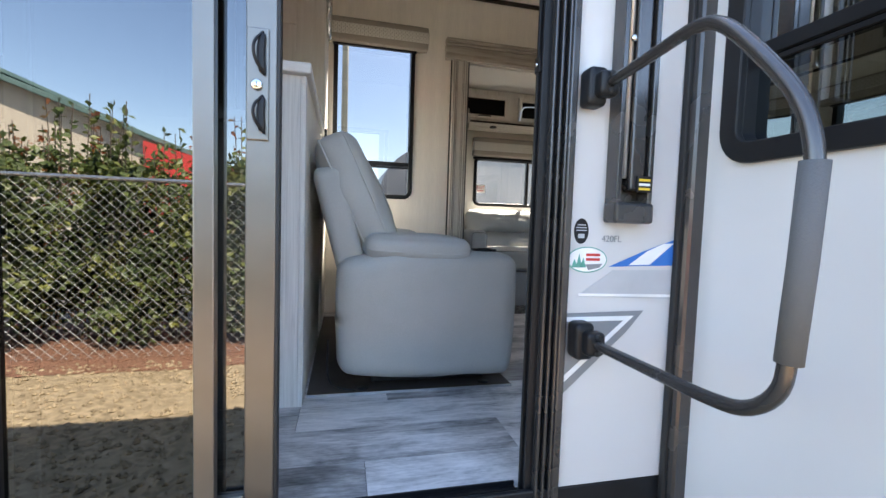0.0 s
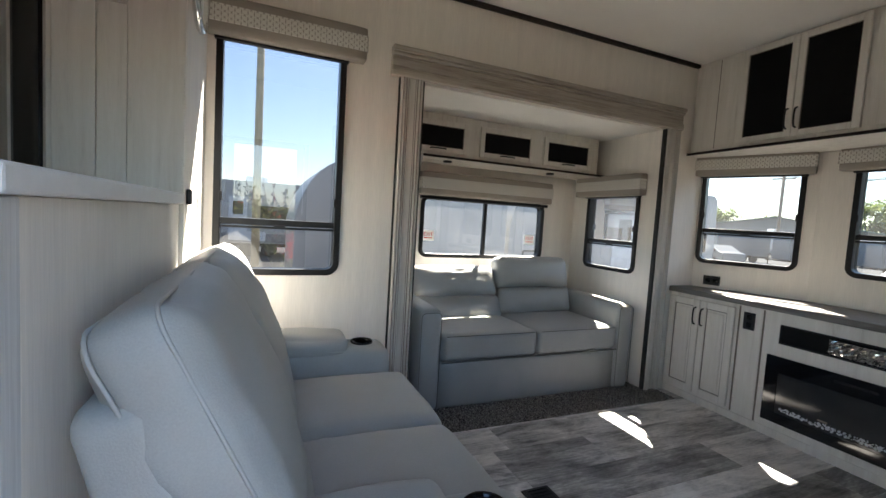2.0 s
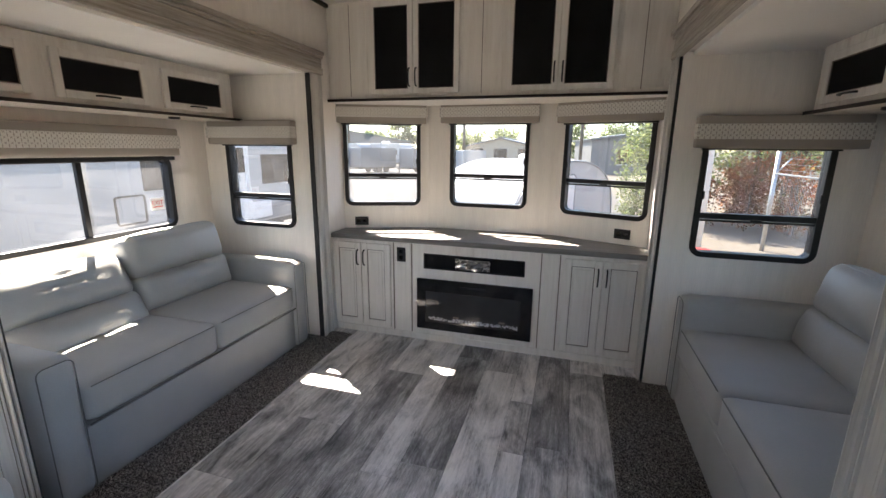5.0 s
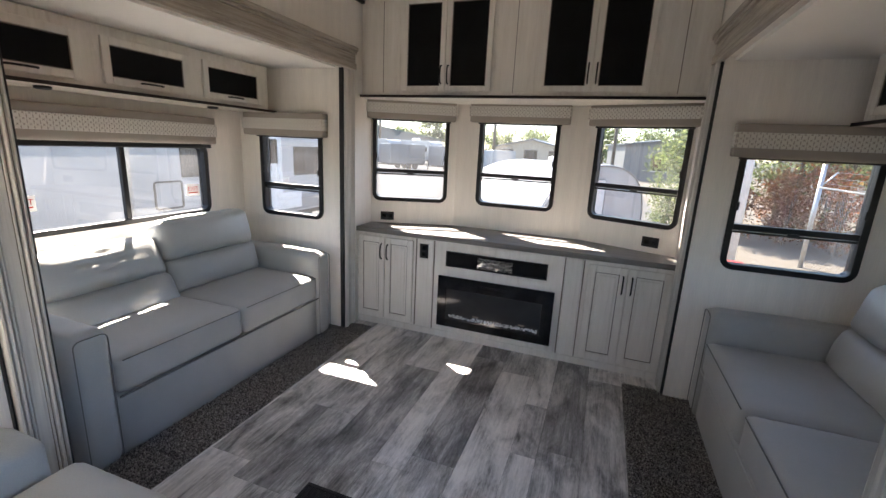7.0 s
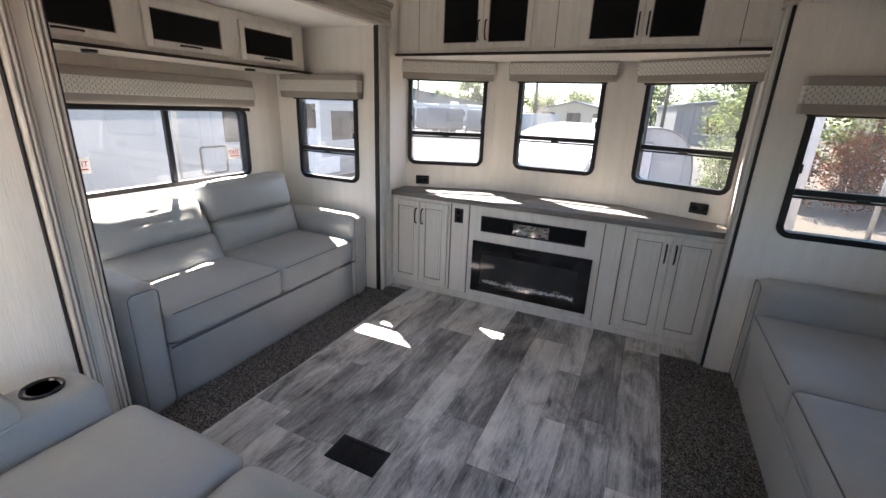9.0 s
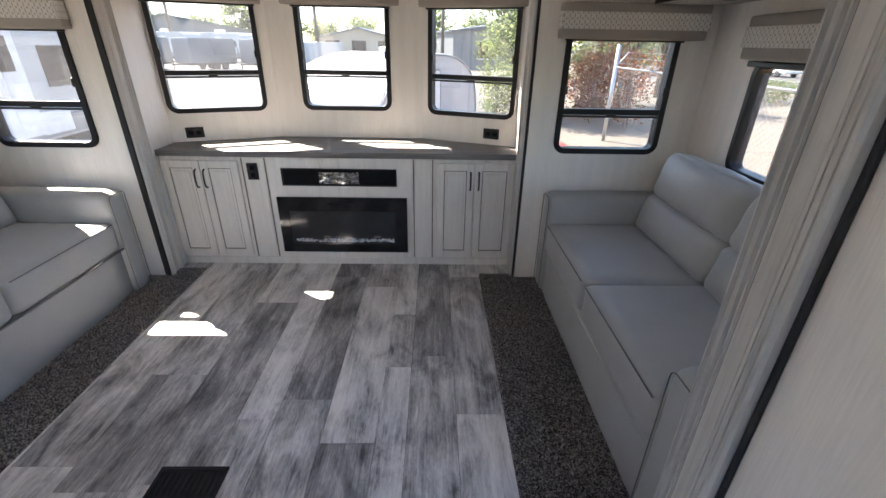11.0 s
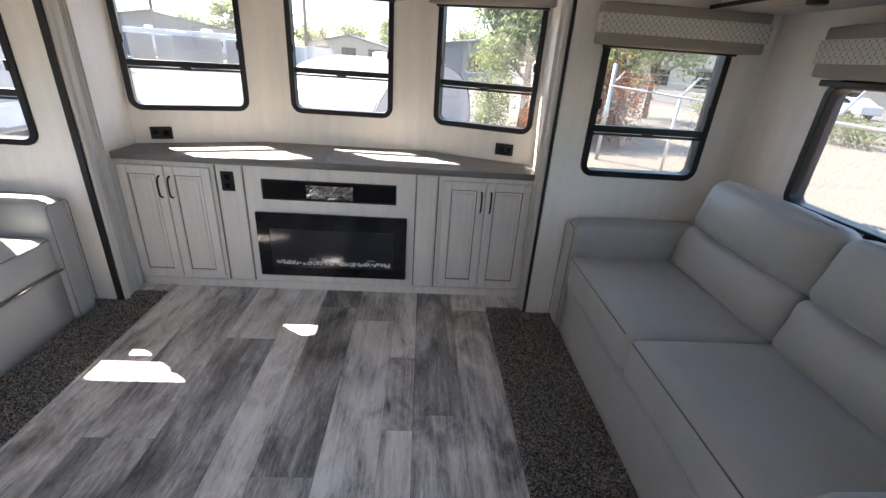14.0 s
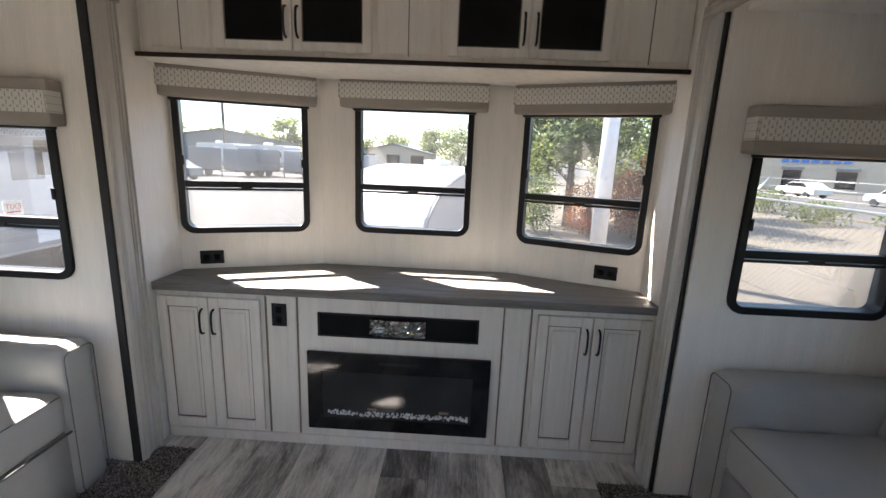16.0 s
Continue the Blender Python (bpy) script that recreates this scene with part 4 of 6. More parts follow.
kb = thing("kitchen_base_cabinet", pose(-2.5, 2.96, FL), "cream kitchen base cabinet with black oven front", "cabinet")
block("body", -0.47, 0.47, 0.02, 0.595, 0.0, 0.86, CAB, kb, 0.003)
block("oven_front", -0.30, 0.32, 0.0, 0.02, 0.08, 0.84, BLACKG, kb, 0.004)
block("worktop", -0.49, 0.48, -0.02, 0.595, 0.86, 0.90, TOPM, kb, 0.004)

clock = thing("wall_clock", pose(-0.1285, 3.17, 2.94, 0, 90, 0), "round metal-rimmed wall clock on the partition", "clock")
lathe("rim", [(0.165, 0.0), (0.178, 0.008), (0.175, 0.026), (0.160, 0.030), (0.152, 0.014), (0.150, 0.004)], CHROME, clock, None, 40)
lathe("face", [(0.151, 0.002), (0.151, 0.008), (0.001, 0.008)], WHITED, clock, None, 40)
block("clock_pointer", -0.004, 0.004, 0.0, 0.10, 0.012, 0.014, BLACK, clock, 0)
block("clock_pointer", -0.06, 0.0, -0.004, 0.004, 0.010, 0.012, BLACK, clock, 0)
sw = thing("light_switch", pose(-0.1285, 3.33, 2.03, 0, 0, 90), "white rocker switch plate on the partition", "switch")
block("plate", -0.036, 0.036, -0.006, 0.0, -0.058, 0.058, WHITEP, sw, 0.003)
block("rocker", -0.016, 0.016, -0.010, -0.006, -0.032, 0.032, WHITEP, sw, 0.002)
hook = thing("thermostat", pose(-0.1285, 3.02, 2.075, 0, 0, 90), "small black control on the partition end", "control")
block("case", -0.022, 0.022, -0.016, 0.0, -0.03, 0.03, BLACK, hook, 0.004)

# ceiling fan
FANW = mat("pale_fan_blade", (0.62, 0.56, 0.48), 0.5, var=0.06)
fan = thing("ceiling_fan", pose(1.60, 2.33, CEIL), "pale bladed ceiling fan under the living room ceiling", "fan")
lathe("canopy", [(0.075, 0.0), (0.072, -0.03), (0.03, -0.05)], BRONZE, fan)
lathe("motor_housing", [(0.03, -0.05), (0.085, -0.09), (0.095, -0.13), (0.085, -0.17), (0.05, -0.19)], BRONZE, fan)
for k in range(4):
    mm = pose(0, 0, -0.155, 0, 0, 32 + 90 * k) @ pose(0.34, 0, 0, 9, 0, 0)
    soft_box("blade", 0.46, 0.125, 0.008, 0.0035, FANW, fan, mm, n=4, shape=lambda q: Vector((q.x, q.y * (0.75 + 0.5 * (q.x + 0.23)), q.z)))
    block("blade_iron", -0.30, -0.19, -0.02, 0.02, 0.004, 0.010, BRONZE, fan, 0.002, m=mm)

# floor register
vent = thing("floor_vent", pose(1.418, 2.60, FL), "dark brown slotted floor register in the planks", "vent")
block("flange", -0.078, 0.078, -0.135, 0.135, 0.0, 0.006, BLACK, vent, 0.003)
for i in range(11):
    y = -0.115 + i * 0.023
    block("slat", -0.05, 0.05, y - 0.004, y + 0.004, 0.006, 0.011, BLACK, vent, 0.001)
block("rim", -0.066, -0.054, -0.125, 0.125, 0.006, 0.010, BLACK, vent, 0.002)
block("rim", 0.054, 0.066, -0.125, 0.125, 0.006, 0.010, BLACK, vent, 0.002)


# exit stickers on the sofa window
def flat_text(text, size, material, parent, m):
    cu = bpy.data.curves.new("lettering", "FONT")
    cu.body, cu.size, cu.extrude, cu.align_x = text, size, 0.0004, "CENTER"
    tmp = bpy.data.objects.new("lettering", cu)
    scene.collection.objects.link(tmp)
    me = bpy.data.meshes.new_from_object(tmp.evaluated_get(bpy.context.evaluated_depsgraph_get()))
    bpy.data.objects.remove(tmp)
    me.materials.clear()
    me.materials.append(material)
    ob = new("lettering", me)
    ob.parent = parent
    ob.matrix_basis = m
    return ob


for x in (1.49, 2.545):
    st = thing("exit_sticker", pose(x, 4.583, 1.90), "white sticker with red exit lettering on the window glass", "sticker", "exit stickers")
    block("card", -0.055, 0.055, 0.0, 0.0012, -0.045, 0.045, WHITED, st, 0)
    flat_text("EXIT", 0.044, REDD, st, pose(0, -0.001, -0.004, 90, 0, 0))
    block("print_bar", -0.04, 0.04, -0.001, 0, -0.024, -0.016, REDD, st, 0)


# ---------------------------------------------------------------- sliding entrance door and the outer wall
YO = YR - T          # outer face of the wall board
door = thing("sliding_entrance_door", pose(0, YO, FL), "dark framed sliding glass entrance door standing open", "door")
H = DOOR[3] - FL
# frame: jambs with ribs, head and sill
for x0, x1 in ((0.492, 0.598), (-0.758, -0.70)):
    block("jamb", x0, x1, 0.0, 0.052, 0.0, H - 0.004, BLACKM, door, 0.003)
for i, (x, y, w) in enumerate(((0.490, 0.050, 0.008), (0.487, 0.034, 0.014), (0.490, 0.018, 0.008), (0.486, 0.002, 0.016))):
    block("jamb_rib", x - w / 2, x + w / 2, y - 0.004, y + 0.004, 0.012, H - 0.03, BLACKM, door, 0.002)
for x in (0.503, 0.522, 0.541):
    block("jamb_rib", x - 0.004, x + 0.004, -0.024, 0.0, 0.012, H - 0.03, BRONZE, door, 0.003)
block("outer_flange", 0.545, 0.566, -0.028, 0.0, 0.0, H, BRONZE, door, 0.004)
block("head", -0.70, 0.49, -0.012, 0.090, H - 0.06, H - 0.004, BLACKM, door, 0.003)
block("sill", -0.70, 0.49, -0.02, 0.105, -0.018, 0.012, BLACKM, door, 0.004)
for y in (0.02, 0.055, 0.09):
    block("sill_track", -0.70, 0.49, y - 0.003, y + 0.003, 0.012, 0.024, BLACKM, door, 0.001)
block("strike", 0.480, 0.492, 0.022, 0.050, 1.145, 1.185, BLACKM, door, 0.002)
lathe("strike_screw", [(0.006, 0.0), (0.005, 0.003), (0.001, 0.004)], CHROME, door, pose(0.480, 0.036, 1.165, 0, -90, 0), 12)
for z in (0.45, 0.82, 1.55):
    lathe("jamb_screw", [(0.004, 0.0), (0.003, 0.002), (0.001, 0.003)], CHROME, door, pose(0.492, 0.042, z, 0, -90, 0), 10)
# fixed leaf
for x0, x1, z0, z1, nm in ((-0.315, -0.272, 0.024, H - 0.06, "fixed_stile"), (-0.70, -0.672, 0.024, H - 0.06, "fixed_stile_outer"), (-0.672, -0.315, 0.024, 0.085, "fixed_rail"), (-0.672, -0.315, H - 0.12, H - 0.06, "fixed_rail")):
    block(nm, x0, x1, 0.012, 0.042, z0, z1, ALU if nm == "fixed_stile" else BLACKM if "outer" in nm else ALU, door, 0.003)
for a, b, y in ((-0.672, -0.315, 0.026), (-0.63, -0.215, 0.066)):
    bm = bmesh.new()
    bm.faces.new([bm.verts.new(p) for p in ((a, y, 0.07), (b, y, 0.07), (b, y, H - 0.1), (a, y, H - 0.1))])
    ob_from("pane", bm, MIRRORG, door)
# moving leaf, slid open
for x0, x1, z0, z1 in ((-0.218, -0.152, 0.024, H - 0.06), (-0.672, -0.63, 0.024, H - 0.06), (-0.63, -0.218, 0.024, 0.085), (-0.63, -0.218, H - 0.12, H - 0.06)):
    block("moving_leaf_stile", x0, x1, 0.052, 0.082, z0, z1, ALU, door, 0.003)
block("weather_strip", -0.152, -0.144, 0.050, 0.086, 0.024, H - 0.06, SEAL, door, 0.002)
# handle set: two black pulls and a key cylinder
block("lock_plate", -0.216, -0.168, 0.046, 0.052, 0.925, 1.175, ALU, door, 0.003)
for z0, z1 in ((1.075, 1.160), (0.945, 1.020)):
    soft_box("pull", 0.019, 0.014, z1 - z0, 0.005, BLACK, door, pose(-0.185, 0.041, (z0 + z1) / 2), n=6, shape=lambda q: Vector((q.x * (1.0 - 4.5 * abs(q.z)) + 0.10 * abs(q.z), q.y, q.z)))
    tube("pull_rim", [(-0.176, 0.042, z0 - 0.004), (-0.196, 0.024, z0 + 0.3 * (z1 - z0)), (-0.198, 0.022, z0 + 0.7 * (z1 - z0)), (-0.180, 0.042, z1 + 0.004)], 0.0035, BLACK, door, smooth_steps=2)
lathe("key_cylinder", [(0.013, 0.0), (0.0125, 0.005), (0.010, 0.008), (0.001, 0.008)], CHROME, door, pose(-0.193, 0.046, 1.048, 90, 0, 0), 20)
block("keyhole", -0.1940, -0.1920, 0.0372, 0.0382, 1.043, 1.053, BLACK, door, 0)

wand = thing("blind_wand", pose(0.545, YR + 0.06, 2.02), "white plastic wand hanging inside the door jamb", "wand")
tube("rod", [(0, 0, 0.7), (0, 0, 0.0)], 0.005, WHITEP, wand)
tube("grip", [(0, 0, 0.02), (0, 0, -0.015)], 0.0065, WHITEP, wand)
strap = thing("white_wire_hook", pose(0.608, YR + 0.002, 1.835), "white wire hook with a small box by the door", "hook")
block("box", -0.02, 0.02, 0.0, 0.03, -0.02, 0.02, WHITEP, strap, 0.004)
tube("wire", [(0.0, 0.028, 0.0), (-0.03, 0.085, 0.004), (-0.09, 0.10, 0.006), (-0.112, 0.106, 0.004), (-0.118, 0.107, -0.035)], 0.0015, WHITEP, strap, smooth_steps=2)

# outer skins
wall_panel("wall_exterior_entrance", pose(0.566, YO - 0.014, FL + 0.06), 0.401, CEIL - FL - 0.04, 0.012, [], GEL, label="glossy white trailer siding with printed graphics")
wall_panel("wall_exterior_rear", pose(-4.0, YO - 0.014, FL + 0.06), 0.9, CEIL - FL - 0.04, 0.012, [], GEL, label="glossy white trailer siding")
block("trim_skirt", -4.0, 0.967, YO - 0.016, YO, FL - 0.10, FL + 0.058, BLACKM, bevel=0.004, kind="structure", label="black lower edge rail of the trailer body")
block("trim_chassis", -4.0, 3.4, YO + 0.02, YL + 0.03, FL - 0.35, FL - 0.102, SEAL, bevel=0, kind="structure", label="dark chassis under the trailer floor")
# rear end of the door-side slide-out, seen from outside
me = pose(0.948, 0.03 - T, FL - 0.10, 0, 0, 90)
e0, e1 = (YR - 0.83) - (0.03 - T), (YR - 0.165) - (0.03 - T)
wall_panel("wall_exterior_slide", me, YO - 0.018 - (0.03 - T), 2.31, 0.012, [(e0 + 0.022, e1 - 0.022, 1.68 - FL + 0.122, 2.41 - FL + 0.078)], GEL, label="glossy white end of the slide-out")
ring_m = pose(0.936, YR - 0.4975, 2.045, 0, 0, 90)
ring("trim_window_exterior", 0.695, 0.76, 0.085, 0.05, -0.004, 0.016, BLACKM, None, ring_m @ pose(0, 0.0, 0), 0.004)
tagged(bpy.data.objects["trim_window_exterior"], "black outer window flange on the slide-out", "trim", kind="structure")
block("trim_slide_flange", 0.890, 0.952, YO - 0.055, YO - 0.016, FL - 0.08, 3.05, BRONZE, bevel=0.012, kind="structure", label="dark bronze flange round the slide-out")
block("trim_slide_wiper", 0.88, 0.897, YO - 0.035, YO - 0.016, FL - 0.08, 3.05, SEAL, bevel=0.004, kind="structure", label="black wiper seal of the slide-out")
block("trim_slide_corner", 0.934, 0.955, 0.03 - T - 0.008, 0.03 - T + 0.03, FL - 0.1, 2.96, BRONZE, bevel=0.004, kind="structure", label="dark corner moulding of the slide-out")
block("trim_slide_bottom", 0.932, 0.95, 0.03 - T, YO - 0.018, FL - 0.12, FL - 0.09, BLACKM, bevel=0.003, kind="structure", label="black lower edge of the slide-out")
for name, q in (("roof", (-4.06, 3.9, YO - 0.02, YL + T + 0.02, CEIL + 0.052, CEIL + 0.40)), ("roof_slide_far", (0.93, 3.10, YL + T + 0.02, 4.64, 2.922, 2.97)), ("roof_slide_door", (0.93, 3.11, -0.03, YO - 0.03, 2.922, 2.97))):
    block(name, *q, GEL, bevel=0.02, kind="structure", label="white trailer roof")
wall_panel("wall_exterior_far", pose(-4.0, YL + T + 0.002, FL - 0.1), 7.5, CEIL - FL + 0.13, 0.012, [(LW[0] + 4.022, LW[1] + 3.978, LW[2] - FL + 0.122, LW[3] - FL + 0.078), (SL[0] + 4, SL[1] + 4, -1, SL[3] - FL + 0.1)], GEL, label="white trailer siding")

# awning arm on the siding
YS = YO - 0.014
arm = thing("awning_arm", pose(0.715, YS, 1.55), "dark bronze awning arm folded against the siding", "awning arm")
block("channel_side", -0.052, -0.038, -0.05, 0.0, 0.0, 1.85, BRONZE, arm, 0.003)
block("channel_side", 0.038, 0.052, -0.05, 0.0, 0.0, 1.85, BRONZE, arm, 0.003)
block("channel_back", -0.038, 0.038, -0.008, 0.0, 0.0, 1.85, BRONZE, arm, 0.001)
block("inner_arm", -0.012, 0.030, -0.045, -0.012, 0.05, 1.85, BRONZE, arm, 0.006)
tube("gas_strut", [(-0.024, -0.032, 0.08), (-0.024, -0.032, 1.6)], 0.009, STEEL, arm)
block("foot", -0.056, 0.056, -0.056, 0.0, -0.035, 0.018, BRONZE, arm, 0.008)
lathe("bolt", [(0.009, 0), (0.008, 0.006), (0.001, 0.007)], CHROME, arm, pose(-0.024, -0.046, 0.42, 90, 0, 0), 10)
block("sticker", 0.004, 0.044, -0.0535, -0.0455, 0.045, 0.085, BLACK, arm, 0.001)
for z, mt in ((0.075, YELLOW), (0.064, WHITED), (0.053, YELLOW)):
    block("sticker_print", 0.008, 0.040, -0.0545, -0.0535, z - 0.003, z + 0.003, mt, arm, 0)

# grab bar swung out from the door
grab = thing("grab_bar", pose(0.598, YS, 0), "dark folding grab bar with a foam grip beside the entrance", "grab bar")
for z in (1.845, 1.215):
    soft_box("mount", 0.052, 0.055, 0.095, 0.014, BLACK, grab, pose(0.0, -0.0275, z), n=6)
    soft_box("hinge_lug", 0.05, 0.04, 0.06, 0.012, BLACK, grab, pose(0.012, -0.065, z), n=6)
    for dz in (-0.02, 0.02):
        lathe("mount_screw", [(0.008, 0), (0.007, 0.004), (0.001, 0.003)], SEAL, grab, pose(0.012, -0.085, z + dz, 90, 0, 0), 10)
tube("bar", [(0.012, -0.07, 1.845), (0.012, -0.22, 1.857), (0.013, -0.33, 1.870), (0.014, -0.385, 1.852), (0.014, -0.464, 1.766), (0.014, -0.526, 1.685), (0.015, -0.548, 1.61), (0.015, -0.546, 1.54), (0.015, -0.534, 1.33), (0.015, -0.526, 1.27), (0.015, -0.478, 1.226), (0.014, -0.41, 1.217), (0.012, -0.28, 1.217), (0.012, -0.07, 1.215)], 0.0125, BRONZE, grab, None, 12, smooth_steps=2)
FOAM = mat("grey_foam_grip", (0.10, 0.10, 0.10), 0.85, var=0.1, bump=0.5, bump_scale=300)
tube("foam_grip", [(0.015, -0.5465, 1.60), (0.015, -0.5415, 1.46), (0.015, -0.5335, 1.32)], 0.018, FOAM, grab, None, 16)


# printed graphics on the siding
def decal(name, pts, material, label, m, cat="decal", lift=0.001):
    d = prism(name, pts, 0.0008, material, None, m @ pose(0, -0.0009 - lift, 0))
    return tagged(d, label, cat, "graphics on the siding")


dm = pose(0, YS, 0)
decal("blue_swoosh", [(0.685, 1.40), (0.78, 1.403), (0.883, 1.405), (0.883, 1.475), (0.79, 1.443)], BLUE, "blue swoosh printed on the white siding", dm)
decal("white_swoosh", [(0.745, 1.405), (0.81, 1.407), (0.883, 1.466), (0.85, 1.464), (0.80, 1.443)], WHITED, "white streak across the blue swoosh", dm, lift=0.002)
decal("grey_band", [(0.615, 1.335), (0.70, 1.392), (0.885, 1.393), (0.887, 1.312), (0.60, 1.322)], LGREYD, "grey printed band on the white siding", dm)
decal("thin_stripe", [(0.60, 1.330), (0.886, 1.325), (0.886, 1.318), (0.602, 1.323)], WHITED, "thin white stripe on the grey band", dm, lift=0.002)
decal("grey_triangle", [(0.570, 1.278), (0.80, 1.282), (0.75, 1.225), (0.570, 1.065)], GREYD, "dark grey triangle printed on the siding", dm)
decal("white_chevron", [(0.570, 1.268), (0.770, 1.268), (0.570, 1.095), (0.570, 1.113), (0.738, 1.256), (0.570, 1.256)], WHITED, "white chevron line on the grey triangle", dm, lift=0.002)
seal_ = thing("oval_badge", dm @ pose(0.601, -0.001, 1.492), "dark oval certification badge on the siding", "badge", "graphics on the siding")
prism("badge", [(0.021 * math.cos(a * math.pi / 16), 0.033 * math.sin(a * math.pi / 16)) for a in range(32)], 0.001, BLACK, seal_)
for z, w in ((0.016, 0.012), (0.009, 0.015), (0.002, 0.015)):
    block("print_bar", -w, w, -0.0006, 0.0, z - 0.0012, z + 0.0012, LGREYD, seal_, 0)
block("print_bar", -0.009, 0.009, -0.0006, 0, -0.018, -0.007, LGREYD, seal_, 0)
ov = thing("oval_emblem", dm @ pose(0.622, -0.001, 1.418), "white oval emblem with green trees on the siding", "emblem", "graphics on the siding")
oval = [(math.cos(a * math.pi / 20), math.sin(a * math.pi / 20)) for a in range(40)]
prism("oval_rim", [(x * 0.058, z * 0.034) for x, z in oval], 0.001, TEAL, ov)
prism("oval_field", [(x * 0.055, z * 0.031) for x, z in oval], 0.001, WHITED, ov, pose(0, -0.0006, 0))
for x, h in ((-0.037, 0.022), (-0.024, 0.036), (-0.012, 0.026)):
    prism("tree_shape", [(x - 0.009, -0.02), (x + 0.009, -0.02), (x, -0.02 + h)], 0.001, TEAL, ov, pose(0, -0.0012, 0))
prism("river_shape", [(-0.005, -0.012), (0.044, -0.010), (0.036, -0.020), (0.004, -0.027)], 0.001, GREYD, ov, pose(0, -0.0012, 0))
for z in (0.013, 0.001):
    block("red_bar", -0.004, 0.036, -0.0018, -0.0008, z - 0.0035, z + 0.0035, REDD, ov, 0)
mod_ = thing("model_number", dm @ pose(0.690, -0.001, 1.466), "grey slanted model number on the siding", "lettering", "graphics on the siding")
flat_text("420FL", 0.024, GREYD, mod_, pose(0, -0.0004, 0, 90, 0, 0))

# ---------------------------------------------------------------- outdoors
def ground_mat(name, a, b, c, scale):
    m = mat(name, a, 0.9, var=0.1)
    n, l = m.node_tree.nodes, m.node_tree.links
    tc, n1, n2, rp, mx = (n.new("ShaderNode" + k) for k in ("TexCoord", "TexNoise", "TexVoronoi", "ValToRGB", "Mix"))
    n1.inputs["Scale"].default_value, n1.inputs["Detail"].default_value = 0.35, 8
    n2.inputs["Scale"].default_value = scale
    for t in (n1, n2):
        l.new(tc.outputs["Object"], t.inputs["Vector"])
    l.new(n2.outputs["Color"], rp.inputs[0])
    for e, col in zip(rp.color_ramp.elements, (a, b)):
        e.color = (*col, 1)
    mx.data_type = "RGBA"
    l.new(n1.outputs["Fac"], mx.inputs[0])
    l.new(rp.outputs[0], mx.inputs[6])
    mx.inputs[7].default_value = (*c, 1)
    l.new(mx.outputs[2], n["Principled BSDF"].inputs["Base Color"])
    return m


ASPH = ground_mat("worn_pale_asphalt", (0.075, 0.070, 0.065), (0.125, 0.116, 0.106), (0.105, 0.096, 0.088), 60)
GRAVEL = ground_mat("tan_gravel", (0.07, 0.052, 0.032), (0.58, 0.46, 0.29), (0.34, 0.25, 0.14), 26)
PALEG = ground_mat("pale_gravel", (0.115, 0.097, 0.078), (0.205, 0.172, 0.135), (0.155, 0.13, 0.10), 30)
MULCH = ground_mat("red_bark_mulch", (0.10, 0.045, 0.03), (0.30, 0.13, 0.08), (0.22, 0.12, 0.07), 35)
ROADM = ground_mat("road_asphalt", (0.06, 0.06, 0.06), (0.11, 0.105, 0.10), (0.09, 0.087, 0.084), 50)


def sheet(name, x0, x1, y0, y1, z, material, label, n=1):
    bm = bmesh.new()
    bm.faces.new([bm.verts.new(p) for p in ((x0, y0, z), (x1, y0, z), (x1, y1, z), (x0, y1, z))])
    return tagged(ob_from(name, bm, material), label, kind="structure")


sheet("ground", -600, 900, -700, 700, 0.0, ASPH, "pale worn asphalt lot reaching the horizon")
sheet("pavement_gravel", -14, 7.5, -2.75, 0.9, 0.004, GRAVEL, "tan gravel strip between trailer and fence")
sheet("pavement_mulch", -14, 7.5, -4.6, -2.45, 0.009, MULCH, "red bark mulch under the hedge")
sheet("pavement_pale", 1.8, 60, -15.5, -4.61, 0.004, PALEG, "pale gravel verge beyond the fence")
sheet("pavement_pale_2", 7.52, 60, -4.6, -0.6, 0.004, PALEG, "pale gravel by the corner of the fence")
sheet("road", -90, 160, -27, -17.5, 0.006, ROADM, "grey road beyond the fence")
kerb = block("kerb", -90, 160, -17.48, -17.3, 0.0, 0.14, PALEG, bevel=0.02, kind="structure", label="concrete kerb along the road")

# loose stones and bark chips: small faceted bits, thrown about
def scatter(name, count, x0, x1, y0, y1, z, size, flat, material, label, category, seed):
    rnd = random.Random(seed)
    base = [(1, 0, 0), (-1, 0, 0), (0, 1, 0), (0, -1, 0), (0, 0, 1), (0, 0, -1)]
    tris = [(0, 2, 4), (2, 1, 4), (1, 3, 4), (3, 0, 4), (2, 0, 5), (1, 2, 5), (3, 1, 5), (0, 3, 5)]
    vs, fs = [], []
    for _ in range(count):
        r = size * (0.4 + 1.6 * rnd.random() ** 3)
        px, py, a = rnd.uniform(x0, x1), rnd.uniform(y0, y1), rnd.random() * 6.28
        ca, sa, k, sx = math.cos(a), math.sin(a), len(vs), rnd.uniform(0.5, 1.2)
        for x, y, h in base:
            x, y, h = x * sx * r, y * r * flat[0], h * r * flat[1]
            vs.append((px + ca * x - sa * y, py + sa * x + ca * y, z + h + r * flat[1] * 0.5))
        fs += [tuple(k + q for q in f) for f in tris]
    me = bpy.data.meshes.new(name)
    me.from_pydata(vs, [], fs)
    me.materials.append(material)
    return tagged(new(name, me), label, category, kind="stuff")


scatter("gravel_stones", 15000, -6.5, 2.5, -2.72, 0.6, 0.004, 0.017, (0.8, 0.6), GRAVEL, "loose tan gravel stones on the ground", "gravel", 11)
